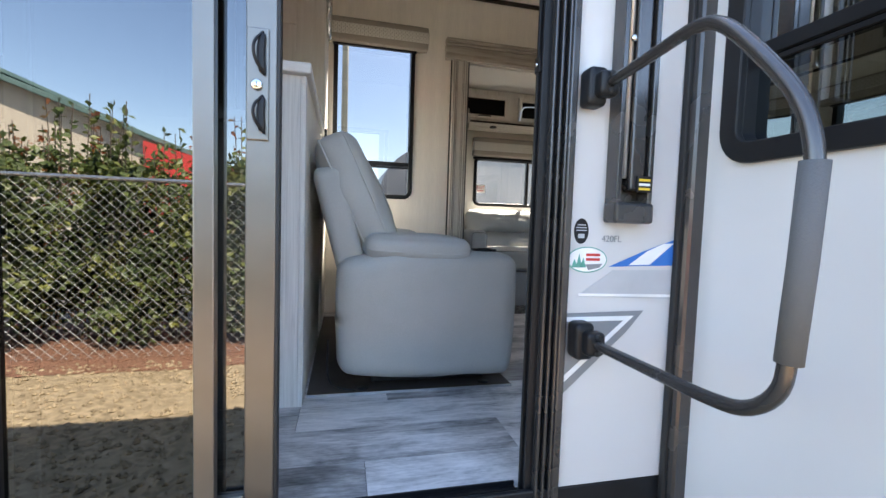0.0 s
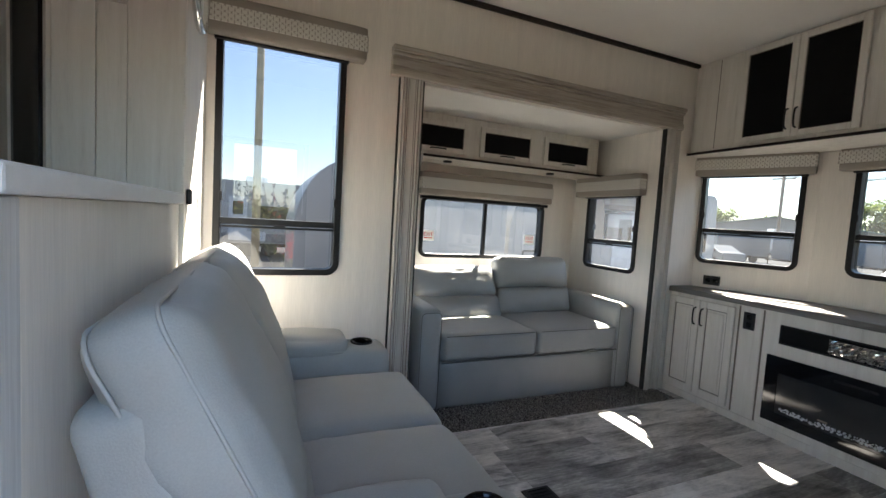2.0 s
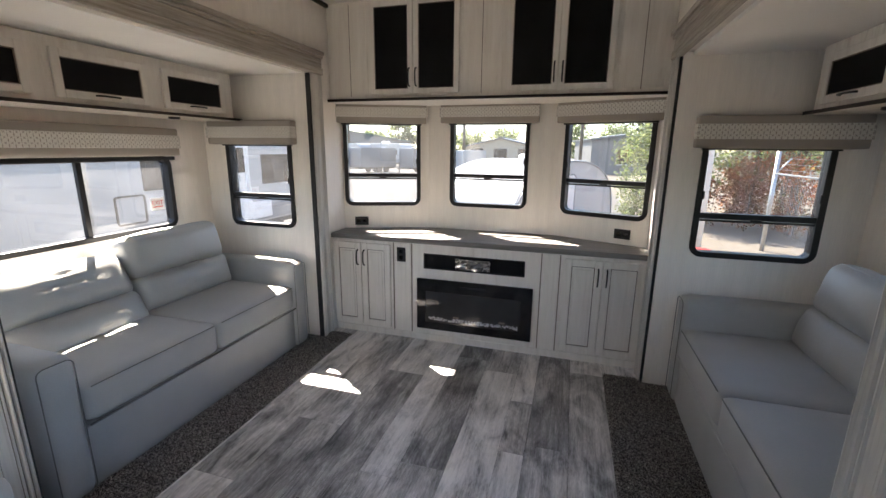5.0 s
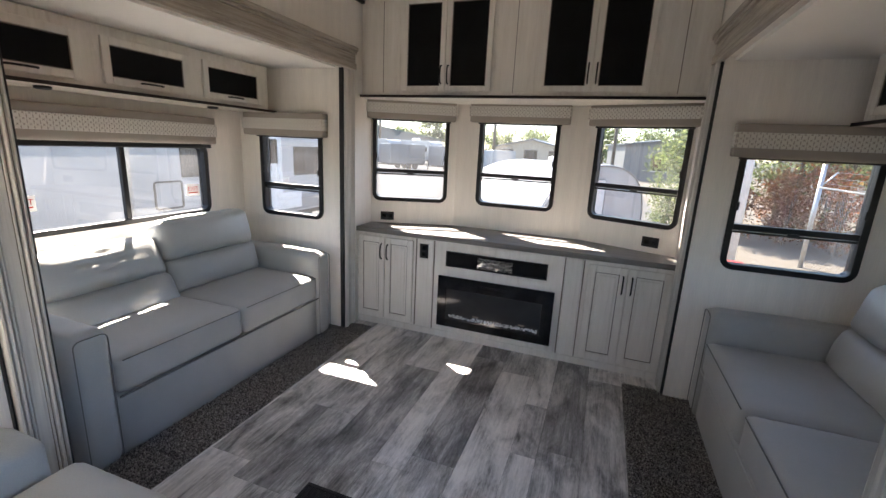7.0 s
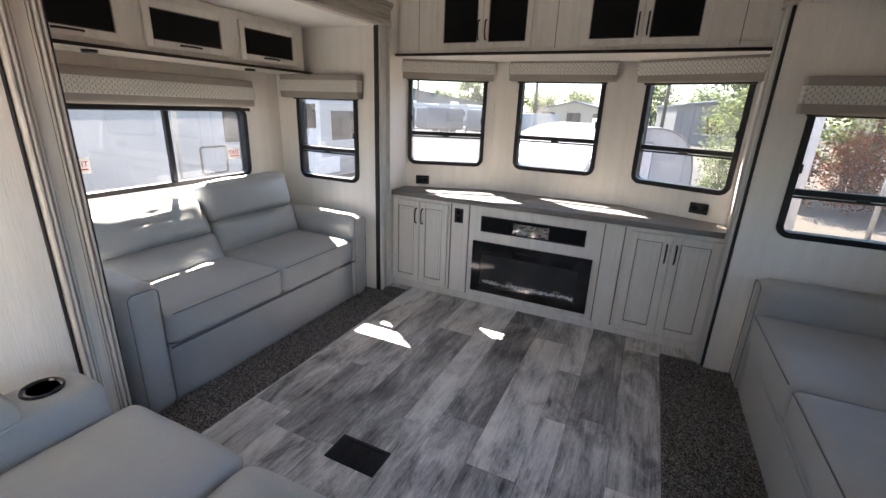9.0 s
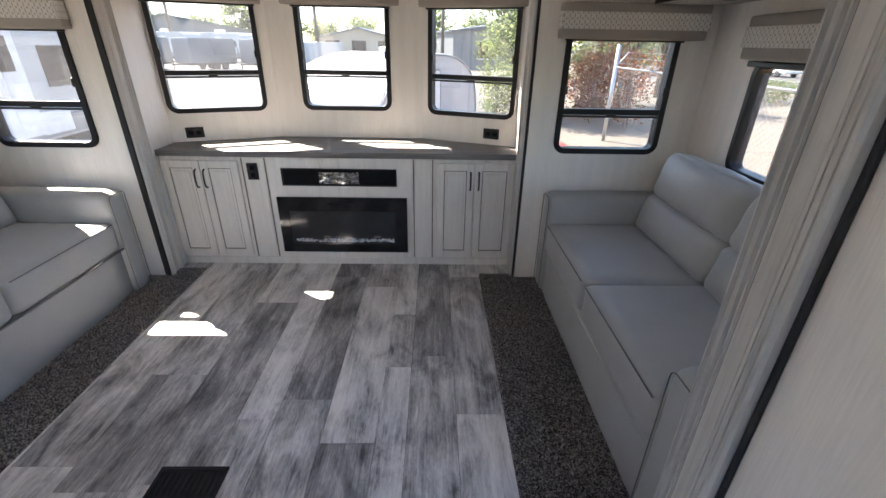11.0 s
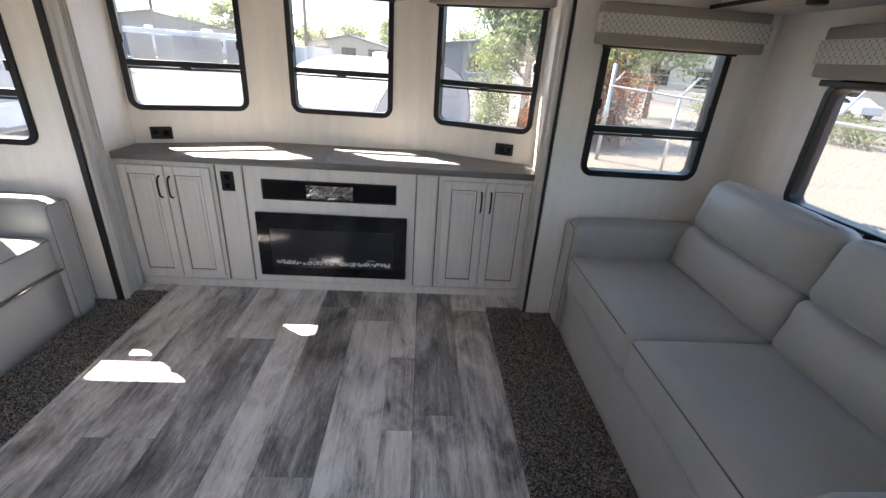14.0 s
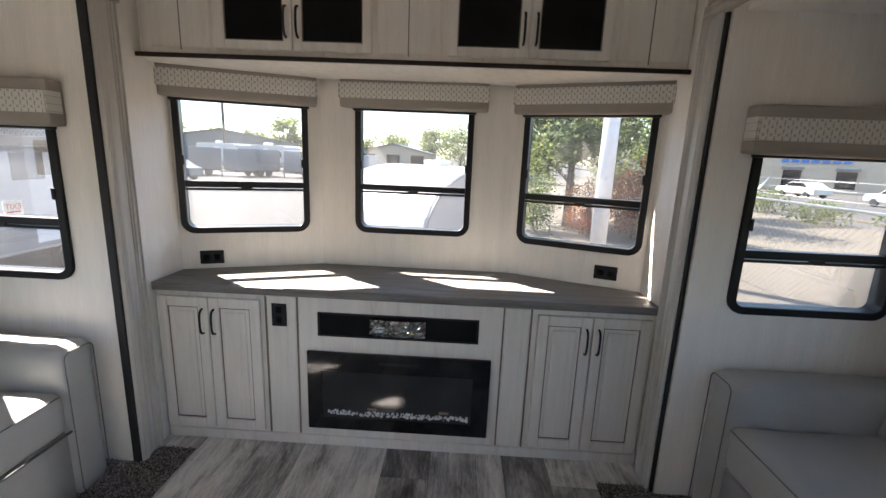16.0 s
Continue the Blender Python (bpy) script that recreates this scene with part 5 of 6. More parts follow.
scatter("bark_chips", 3500, -6.5, 2.5, -3.5, -2.42, 0.010, 0.026, (0.35, 0.25), MULCH, "red bark mulch chips along the fence", "mulch", 12)

# chain-link fence
YF = -2.84
fence = thing("chain_link_fence", pose(0, YF, 0), "galvanised chain-link fence with a top rail", "fence")
X0, X1, FH = -10.2, 11.9, 1.84
bm = bmesh.new()


def wire(bm, a, b, r):
    a, b = Vector(a), Vector(b)
    d = (b - a).normalized()
    s = d.orthogonal().normalized()
    u = d.cross(s)
    ra, rb = [], []
    for j in range(3):
        o = (s * math.cos(2.0944 * j) + u * math.sin(2.0944 * j)) * r
        ra.append(bm.verts.new(a + o)), rb.append(bm.verts.new(b + o))
    for j in range(3):
        bm.faces.new((ra[j], ra[(j + 1) % 3], rb[(j + 1) % 3], rb[j]))


step = 0.105
k = int((X1 - X0 + FH) / step)
for i in range(k):
    for sgn in (1, -1):
        xa = X0 - FH + i * step if sgn > 0 else X0 + i * step
        xb = xa + sgn * FH
        a, b = [xa, 0.03], [xb, FH - 0.02]
        lo_, hi_ = min(xa, xb), max(xa, xb)
        if lo_ < X0 or hi_ > X1:
            continue
        wire(bm, (a[0], 0.004 * sgn, a[1]), (b[0], 0.004 * sgn, b[1]), 0.0019)
tagged(ob_from("wire_mesh", bm, WIREM, fence), "woven galvanised wire", kind="stuff")
tube("top_rail", [(X0, 0, FH), (X1, 0, FH)], 0.021, STEEL, fence)
for i in range(8):
    x = X0 + i * (X1 - X0) / 7
    tube("post", [(x, -0.03, 0), (x, -0.03, FH + (0.04 if i < 7 else 0.5))], 0.03 if i < 7 else 0.05, STEEL, fence)
for i in range(3):
    x = X0 + (5 + i) * (X1 - X0) / 7
    tube("barb_arm", [(x, -0.03, FH), (x + 0.02, -0.30, FH + 0.34)], 0.018, STEEL, fence)
for j in range(3):
    tube("barbed_wire", [(5.59, -0.10 - 0.1 * j, FH + 0.09 + 0.12 * j), (11.9, -0.10 - 0.1 * j, FH + 0.09 + 0.12 * j)], 0.004, STEEL, fence, None, 4)

# foliage
def leaf_mat(name, a, b, c, shine=0.5):
    m = mat(name, a, 0.55, var=0.2, scale=2)
    n, l = m.node_tree.nodes, m.node_tree.links
    tc, n1, rp = n.new("ShaderNodeTexCoord"), n.new("ShaderNodeTexNoise"), n.new("ShaderNodeValToRGB")
    n1.inputs["Scale"].default_value, n1.inputs["Detail"].default_value = 3.5, 6
    l.new(tc.outputs["Object"], n1.inputs["Vector"])
    l.new(n1.outputs["Fac"], rp.inputs[0])
    rp.color_ramp.elements.new(0.5)
    for e, p, col in zip(rp.color_ramp.elements, (0.32, 0.5, 0.68), (a, b, c)):
        e.position, e.color = p, (*col, 1)
    l.new(rp.outputs[0], n["Principled BSDF"].inputs["Base Color"])
    # light shines through the blades
    tl, mx = n.new("ShaderNodeBsdfTranslucent"), n.new("ShaderNodeMixShader")
    hs = n.new("ShaderNodeHueSaturation")
    hs.inputs["Value"].default_value, hs.inputs["Saturation"].default_value = 1.5, 1.1
    l.new(rp.outputs[0], hs.inputs["Color"]), l.new(hs.outputs[0], tl.inputs["Color"])
    mx.inputs[0].default_value = shine
    l.new(n["Principled BSDF"].outputs[0], mx.inputs[1]), l.new(tl.outputs[0], mx.inputs[2])
    l.new(mx.outputs[0], n["Material Output"].inputs["Surface"])
    return m


HEDGE = leaf_mat("hedge_leaf", (0.04, 0.06, 0.018), (0.085, 0.115, 0.03), (0.21, 0.21, 0.05), 0.15)
REDLEAF = leaf_mat("red_leaf", (0.24, 0.08, 0.04), (0.30, 0.12, 0.06), (0.16, 0.16, 0.06), 0.75)
GREENLEAF = leaf_mat("tree_leaf", (0.09, 0.12, 0.04), (0.15, 0.18, 0.075), (0.24, 0.25, 0.13), 0.62)
BARK = mat("brown_bark", (0.12, 0.09, 0.065), 0.9, var=0.2, bump=0.8, bump_scale=40, stretch=(1, 1, 0.2))


def leaf(bm, p, s, rnd, up=0.0):
    """One folded leaf: two triangles each side of its rib."""
    m = Matrix.Translation(p) @ Euler((rnd.uniform(-1.2, 1.2) + up, rnd.uniform(-1.2, 1.2), rnd.random() * 6.28)).to_matrix().to_4x4()
    a, b, c, d = (m @ Vector(q) * 1 for q in ((0, 0, 0), (s * 0.32, s * 0.5, s * 0.12), (0, s, 0), (-s * 0.32, s * 0.5, s * 0.12)))
    va, vb, vc, vd = (bm.verts.new(q) for q in (a, b, c, d))
    bm.faces.new((va, vb, vc)), bm.faces.new((va, vc, vd))


def bush(name, x, y, w, d, h, count, size, material, label, shoots=0, seed=0):
    """A shrub: stems from the ground and leaves in uneven clumps, with upright shoots."""
    rnd = random.Random(seed)
    t = thing(name, pose(x, y, 0), label, "shrub", "hedge along the fence")
    bm = bmesh.new()
    clumps = [(rnd.uniform(-w / 2, w / 2), rnd.uniform(-d / 2, d / 2), rnd.uniform(0.12, 0.95) * h, rnd.uniform(0.16, 0.36)) for _ in range(int(26 * w * max(h, 1)))]
    for i in range(count):
        cx, cy, cz, r = rnd.choice(clumps)
        v = Vector((rnd.gauss(0, 1), rnd.gauss(0, 1), rnd.gauss(0, 1))).normalized() * r * rnd.random() ** 0.4
        p = Vector((cx, cy, cz)) + v
        if p.z > 0.05:
            leaf(bm, p, size * rnd.uniform(0.6, 1.3), rnd)
    sb = bmesh.new()
    for i in range(shoots):
        x0, y0 = rnd.uniform(-w / 2, w / 2), rnd.uniform(-d / 2, d / 2)
        top = h * rnd.uniform(1.0, 1.32)
        lx = rnd.uniform(-0.15, 0.15)
        wire(sb, (x0, y0, h * 0.4), (x0 + lx, y0, top), 0.006)
        for j in range(26):
            u = rnd.uniform(0.3, 1)
            leaf(bm, Vector((x0 + lx * u, y0, h * 0.4 + (top - h * 0.4) * u)), size * rnd.uniform(0.7, 1.2), rnd, 0.6)
    for i in range(int(6 * w)):
        x0 = rnd.uniform(-w / 2, w / 2)
        wire(sb, (x0, 0, 0), (x0 + rnd.uniform(-0.2, 0.2), rnd.uniform(-0.2, 0.2), h * 0.7), 0.014)
    tagged(ob_from("leaves", bm, material, t), "dense small leaves", kind="stuff")
    ob_from("stems", sb, BARK, t)
    return t


for i in range(5):
    bush("hedge_shrub", -6.4 + i * 1.55, -3.72, 1.7, 1.1, 2.1, 12000, 0.095, HEDGE, "dense dark green hedge shrub with upright shoots", 24, 20 + i)
for i, x in enumerate((-5.6, -3.2, -1.3, 0.3)):
    bush("red_shrub", x, -3.95, 1.0, 0.7, 2.15, 700, 0.075, REDLEAF, "red-tipped shrub rising above the hedge", 10, 40 + i)
for x, y, h, s in ((14.4, -4.3, 2.1, 51), (16.4, -4.7, 2.3, 52), (18.4, -4.4, 2.1, 53)):
    bush("red_shrub", x, y, 1.8, 1.2, h, 2200, 0.09, REDLEAF, "red and green shrub beyond the fence", 8, s)
for x, y, h, s, mt in ((15.2, -3.4, 2.0, 57, REDLEAF), (15.4, -0.5, 1.8, 58, GREENLEAF), (15.0, -2.0, 1.6, 59, REDLEAF)):
    bush("corner_shrub", x, y, 1.3, 1.0, h, 2600, 0.085, mt, "leafy shrub at the corner of the fence", 6, s)
for x, y, h, s in ((17.5, -15.0, 1.1, 61), (21.5, -14.2, 0.9, 62), (26.0, -14.8, 1.3, 63)):
    bush("round_shrub", x, y, 2.2, 1.8, h, 1300, 0.13, GREENLEAF, "low green shrub on the gravel verge", 0, s)


def tree(x, y, h, crown, count, size, material, label, seed):
    rnd = random.Random(seed)
    t = thing("tree", pose(x, y, 0), label, "tree", "trees round the lot")
    sb, bm = bmesh.new(), bmesh.new()
    tips = []

    def limb(a, b, r0, r1, seg=6):
        a, b = Vector(a), Vector(b)
        d = (b - a).normalized()
        s = d.orthogonal().normalized()
        u = d.cross(s)
        ra = [sb.verts.new(a + (s * math.cos(6.283 * j / seg) + u * math.sin(6.283 * j / seg)) * r0) for j in range(seg)]
        rb = [sb.verts.new(b + (s * math.cos(6.283 * j / seg) + u * math.sin(6.283 * j / seg)) * r1) for j in range(seg)]
        for j in range(seg):
            sb.faces.new((ra[j], ra[(j + 1) % seg], rb[(j + 1) % seg], rb[j]))
    limb((0, 0, 0), (0.05, 0, h * 0.35), h * 0.03, h * 0.02)
    for i in range(9):
        a = i * 2.4 + rnd.random()
        z0 = h * (0.25 + 0.06 * i)
        r = crown * rnd.uniform(0.45, 0.95) * (1 - 0.06 * i)
        tip = (math.cos(a) * r, math.sin(a) * r, min(h * 0.96, z0 + h * rnd.uniform(0.15, 0.32)))
        limb((0.05, 0, min(z0, h * 0.34)), tip, h * 0.012, h * 0.003)
        tips.append(Vector(tip))
        for _ in range(4):
            q = Vector(tip).lerp(Vector((0, 0, z0)), rnd.uniform(0, 0.6)) + Vector((rnd.gauss(0, 1), rnd.gauss(0, 1), rnd.gauss(0, 0.7))) * crown * 0.25
            limb(Vector(tip).lerp(Vector((0, 0, z0)), 0.4), q, h * 0.004, h * 0.001)
            tips.append(q)
    for i in range(count):
        c = rnd.choice(tips)
        v = Vector((rnd.gauss(0, 1), rnd.gauss(0, 1), rnd.gauss(0, 0.8))).normalized() * crown * 0.34 * rnd.random() ** 0.5
        leaf(bm, c + v, size * rnd.uniform(0.6, 1.4), rnd)
    tagged(ob_from("leaves", bm, material, t), "scattered clumps of leaves", kind="stuff")
    ob_from("trunk", sb, BARK, t)
    return t


tree(17.0, -1.9, 6.3, 2.7, 26000, 0.14, GREENLEAF, "leafy green tree beyond the corner of the fence", 71)
tree(19.5, -6.5, 6.0, 2.8, 6000, 0.16, GREENLEAF, "leafy green tree beyond the fence", 72)
tree(23, -9.5, 5.5, 2.4, 3500, 0.18, GREENLEAF, "leafy green tree beside the verge", 73)
rnd = random.Random(5)
for i in range(15):
    a = radians(-12 + i * 4.4)
    d = 78 + rnd.uniform(-10, 16)
    tree(d * math.cos(a), 6 + d * math.sin(a), rnd.uniform(5.0, 7.5), rnd.uniform(2.8, 4.2), 2000, 0.42, GREENLEAF, "distant green tree at the edge of the lot", 90 + i)
for i in (0, 1, 5, 6, 7):
    tree(20 + i * 9 + rnd.uniform(-2, 2), -36 + rnd.uniform(-3, 3), rnd.uniform(5, 8), 3.2, 800, 0.6, GREENLEAF, "green tree across the road", 120 + i)

# buildings
STUCCO = mat("beige_stucco", (0.50, 0.43, 0.33), 0.85, var=0.06, bump=0.3, bump_scale=30)
REDWALL = mat("red_metal_siding", (0.52, 0.045, 0.035), 0.5, var=0.06)
ROOFG = mat("green_metal_roof", (0.10, 0.16, 0.14), 0.45, var=0.1)
GREYW = mat("grey_metal_siding", (0.20, 0.20, 0.195), 0.5, var=0.08)
CARGO = mat("grey_trailer_skin", (0.16, 0.17, 0.18), 0.4, var=0.08)


def hall(m, w, d, h, rise, wall, roof, label, windows=0, red=0.0):
    """A gabled hall: four walls, a roof with eaves, doors and windows let into the front (local -y)."""
    t = thing("hall_building", m, label, "building")
    gable = [(-w / 2, 0), (w / 2, 0), (w / 2, h), (0, h + rise), (-w / 2, h)]
    prism("wall", gable, d, wall, t)
    for s in (-1, 1):
        L = math.hypot(w / 2, rise)
        mm = pose(s * w / 4, d / 2, h + rise / 2 + 0.08, 0, s * math.degrees(math.atan2(rise, w / 2)), 0)
        block("roof", -L / 2 - 0.3, L / 2 + 0.3, -d / 2 - 0.4, d / 2 + 0.4, -0.08, 0.08, roof, t, 0.02, m=mm)
    if red:
        prism("red_cladding", [(w / 2 - red, 0.0), (w / 2, 0.0), (w / 2, h - 0.05), (w / 2 - red, h + rise * red / (w / 2) - 0.1)], 0.1, REDWALL, t, pose(0, -0.11, 0))
    for i in range(windows):
        x = -w / 2 + (i + 0.5) * w / windows
        block("window", x - 0.8, x + 0.8, -0.06, 0.04, 1.0, 2.4, BLACKG, t, 0.02)
        block("sill", x - 0.9, x + 0.9, -0.12, 0.02, 0.9, 1.0, WHITED, t, 0.02)
    return t


hall(pose(-10.1, -13.8, 0, 0, 0, 180), 15.5, 22, 2.5, 2.9, STUCCO, ROOFG, "beige gabled warehouse with a green roof edge and red cladding", 0)
red_h = prism("red_building", [(0, 0), (7.7, 0), (7.7, 1.6), (0, 3.75)], 14, REDWALL, None, pose(-6.0, -27.0, 0))
tagged(red_h, "red metal building beyond the hedge", "building")
hall(pose(62, 36, 0, 0, 0, -70), 20, 24, 3.3, 1.6, GREYW, ROOFG, "low grey-green hall behind the cargo trailers", 4)
hall(pose(55, 10.5, 0, 0, 0, -90), 9, 14, 2.6, 1.0, STUCCO, CARGO, "low beige building across the lot", 3)
hall(pose(46, -3.2, 0, 0, 0, -80), 6.5, 9, 3.3, 0.4, GREYW, CARGO, "dark grey shed beside the trees", 1)
# long shop building over the road
shop = thing("shop_building", pose(52, -44, 0, 0, 0, -128), "long pale shop building with a blue sign over the road", "building")
for x0, x1, h in ((-30, -9, 6.0), (-9, 9, 7.6), (9, 30, 6.0)):
    block("wall", x0, x1, 0, 12, 0, h, STUCCO, shop, 0.05)
    block("parapet", x0, x1, -0.2, 0.0, h - 0.5, h + 0.1, WHITED, shop, 0.03)
for i in range(12):
    x = -27 + i * 5
    block("window", x - 0.9, x + 0.9, -0.08, 0.02, 0.5, 2.5, BLACKG, shop, 0.02)
    block("awning", x - 1.1, x + 1.1, -0.7, 0.0, 2.6, 2.95, CARGO, shop, 0.05)
for i in range(7):
    block("sign_bar", -8.2 + i * 0.95, -7.5 + i * 0.95, -0.25, -0.02, 3.4, 4.4 + 0.2 * (i % 2), BLUE, shop, 0.03)


# vehicles and trailers
TYRE = mat("tyre_rubber", (0.02, 0.02, 0.02), 0.8, var=0.1)


def wheel(parent, x, y, z, r=0.33, w=0.2):
    t = new("wheel")
    t.parent = parent
    t.matrix_basis = pose(x, y, z, 90, 0, 0)
    lathe("tyre", [(r * 0.6, -w / 2), (r * 0.92, -w / 2), (r, -w / 3), (r, w / 3), (r * 0.92, w / 2), (r * 0.6, w / 2)], TYRE, t, None, 20)
    lathe("rim", [(r * 0.58, -w * 0.45), (r * 0.6, w * 0.35), (r * 0.3, w * 0.3), (0.01, w * 0.42)], STEEL, t, None, 16)


# white shells in a darker grey that stands in for their shaded sides
SKIN = mat("dimmed_trailer_skin", (0.46, 0.46, 0.455), 0.35, var=0.06, scale=1.5)


def box_trailer(m, L, W2, Hh, label, body=SKIN, nose=0.9, windows=True, stripe=GREYD, group="parked trailers", name="travel_trailer"):
    """A parked trailer along local x, its nose at -x: shaped shell, skirt stripe, windows, door, wheels, tongue."""
    t = thing(name, m, label, "trailer", group)
    z0 = 0.55
    prof = [(-L / 2 + nose * 0.10, z0), (L / 2, z0), (L / 2, Hh - 0.12), (L / 2 - 0.15, Hh), (-L / 2 + nose, Hh)]
    for i in range(1, 8):
        a = i / 8 * math.pi / 2
        prof.append((-L / 2 + nose - nose * math.sin(a), Hh - (Hh - z0) * 0.55 * (1 - math.cos(a))))
    prof.append((-L / 2, z0 + 0.35))
    prism("shell", prof, W2, body, t, pose(0, -W2 / 2, 0), 0.03)
    for s in (-1, 1):
        y = s * (W2 / 2)
        ya, yb = sorted((y, y + s * 0.012))
        block("stripe", -L / 2 + nose * 0.5, L / 2 - 0.02, ya, yb, z0 + 0.05, z0 + 0.42, stripe, t, 0.002)
        if windows:
            for x, w, a, b in ((-L * 0.28, 1.0, 1.55, 2.15), (L * 0.22, 1.3, 1.45, 2.15), (L * 0.40, 0.6, 1.6, 2.1)):
                block("window", x - w / 2, x + w / 2, ya - 0.006, yb + 0.006, a, b, BLACKG, t, 0.01)
            block("door", -0.35, 0.35, ya - 0.002, yb + 0.002, z0 + 0.12, 2.5, WHITED, t, 0.02)
            block("door_window", -0.2, 0.2, ya - 0.006, yb + 0.007, 1.75, 2.3, BLACKG, t, 0.01)
            ring("hatch_seal", 0.55, 0.5, 0.06, 0.03, ya - 0.006, yb + 0.008, BLACK, t, pose(-L * 0.40, 0, 1.25))
            block("hatch", L * 0.05, L * 0.16, ya - 0.004, yb + 0.006, z0 + 0.1, z0 + 0.5, WHITED, t, 0.01)
        for x in (-0.42, 0.42):
            wheel(t, L * 0.12 + x, s * (W2 / 2 - 0.12), 0.33)
    block("chassis", -L / 2, L / 2, -W2 / 2 + 0.2, W2 / 2 - 0.2, 0.4, z0 - 0.002, SEAL, t, 0.01)
    tube("tongue", [(-L / 2 - 1.0, 0, 0.48), (-L / 2 + 0.2, 0.5, 0.48)], 0.05, SEAL, t)
    tube("tongue", [(-L / 2 - 1.0, 0, 0.48), (-L / 2 + 0.2, -0.5, 0.48)], 0.05, SEAL, t)
    tube("jack", [(-L / 2 - 0.85, 0, 0.0), (-L / 2 - 0.85, 0, 0.95)], 0.04, SEAL, t)
    if windows:
        soft_box("gas_bottle_cover", 0.55, 0.7, 0.6, 0.12, WHITED, t, pose(-L / 2 - 0.35, 0, 0.80), n=5)
        soft_box("roof_unit", 0.9, 0.7, 0.3, 0.08, WHITED, t, pose(L * 0.1, 0, Hh + 0.14), n=5)
    return t


box_trailer(pose(2.6, 9.6, 0), 4.0, 2.4, 2.95, "white travel trailer with a grey lower stripe", nose=0.9, windows=False)
box_trailer(pose(8.1, 10.0, 0), 6.4, 2.4, 3.1, "white travel trailer with a rounded nose", nose=1.0)
box_trailer(pose(-5.2, 11.0, 0), 6.5, 2.4, 3.1, "white travel trailer parked beside the lot", nose=1.1)
for i in range(5):
    box_trailer(pose(-9 + i * 8.2, 21 + (i % 2), 0), 6.8, 2.4, 3.0 + 0.15 * (i % 3), "white travel trailer in the far row", nose=0.9)
for i, (x, y) in enumerate(((37.5, 25.0), (39.0, 20.4), (40.5, 15.8))):
    box_trailer(pose(x, y, 0, 0, 0, -28), 4.2, 2.0, 2.35, "grey enclosed cargo trailer on the lot", CARGO, 0.06, False, CARGO, "cargo trailers", "cargo_trailer")
box_trailer(pose(41.5, 11.6, 0, 0, 0, -20), 4.0, 2.0, 2.2, "white enclosed cargo trailer on the lot", SKIN, 0.06, False, LGREYD, "cargo trailers", "cargo_trailer")
for i in range(2):
    box_trailer(pose(52 + 0.6 * i, 30 - 5.5 * i, 0, 0, 0, 70), 6.5, 2.3, 2.9, "white trailer at the back of the lot", nose=0.8)


def teardrop(m):
    """A small rounded trailer: arched side profile, dark edge band, door with a window, tongue box."""
    t = thing("teardrop_trailer", m, "white rounded teardrop trailer on the lot", "trailer")
    L, Hh, z0, W2 = 4.7, 2.13, 0.45, 1.95
    prof = []
    for i in range(25):
        a = math.pi * i / 24
        prof.append((L / 2 * math.cos(a), z0 + (Hh - z0) * math.sin(a) ** 0.55))
    prism("shell", prof, W2, SKIN, t, pose(0, -W2 / 2, 0), 0.03)
    for s in (-1, 1):
        y = s * (W2 / 2 + 0.012)
        tube("edge_band", [(x * 0.985, y, z0 + (z - z0) * 0.985) for x, z in prof], 0.018, GREYD, t, None, 6)
        ya, yb = sorted((s * W2 / 2, s * (W2 / 2 + 0.02)))
        block("door", -0.1, 0.62, ya, yb, 0.6, 1.85, WHITED, t, 0.06)
        ring("door_seal", 0.74, 1.27, 0.12, 0.03, ya - 0.003, yb + 0.008, GREYD, t, pose(0.26, 0, 1.225))
        wheel(t, 0.9, s * (W2 / 2 - 0.08), 0.32, 0.32)
        soft_box("fender", 0.95, 0.24, 0.2, 0.08, GREYD, t, pose(0.9, s * (W2 / 2), 0.62), n=4)
    block("chassis", -L / 2 - 0.1, L / 2 - 0.1, -0.9, 0.9, 0.33, z0 + 0.01, SEAL, t, 0.02)
    tube("tongue", [(-L / 2 - 1.1, 0, 0.42), (-L / 2 + 0.3, 0.4, 0.42)], 0.04, SEAL, t)
    tube("tongue", [(-L / 2 - 1.1, 0, 0.42), (-L / 2 + 0.3, -0.4, 0.42)], 0.04, SEAL, t)
    tube("jack", [(-L / 2 - 0.9, 0, 0.0), (-L / 2 - 0.9, 0, 0.8)], 0.035, SEAL, t)
    soft_box("roof_vent", 0.4, 0.4, 0.12, 0.03, WHITED, t, pose(0, 0, Hh + 0.04), n=4)
    return t


teardrop(pose(9.6, 2.5, 0, 0, 0, 156))


def car(m, paint, label):
    t = thing("parked_car", m, label, "car", "parked cars")
    L, W2 = 4.4, 1.8
    prof = [(-2.2, 0.35), (2.2, 0.35), (2.2, 0.75), (1.95, 0.92), (1.15, 0.98), (0.55, 1.40), (-0.9, 1.42), (-1.7, 1.0), (-2.15, 0.92)]
    prism("body", prof, W2, paint, t, pose(0, -W2 / 2, 0), 0.08)
    glassp = [(1.0, 0.99), (0.5, 1.34), (-0.85, 1.36), (-1.5, 1.0)]
    prism("window", glassp, W2 + 0.02, BLACKG, t, pose(0, -W2 / 2 - 0.01, 0), 0.01)
    for x in (-1.35, 1.35):
        for s in (-1, 1):
            wheel(t, x, s * (W2 / 2 - 0.1), 0.32, 0.32)
    return t


for x, y, r, p, l in ((33, -29.5, 4, GEL, "white parked car over the road"), (43, -30, 4, GEL, "white parked car by the shops"), (24.5, -29.8, 184, CARGO, "dark grey parked car over the road"), (31, 22.6, 75, GREYW, "grey parked car on the lot")):
    car(pose(x, y, 0, 0, 0, r), p, l)

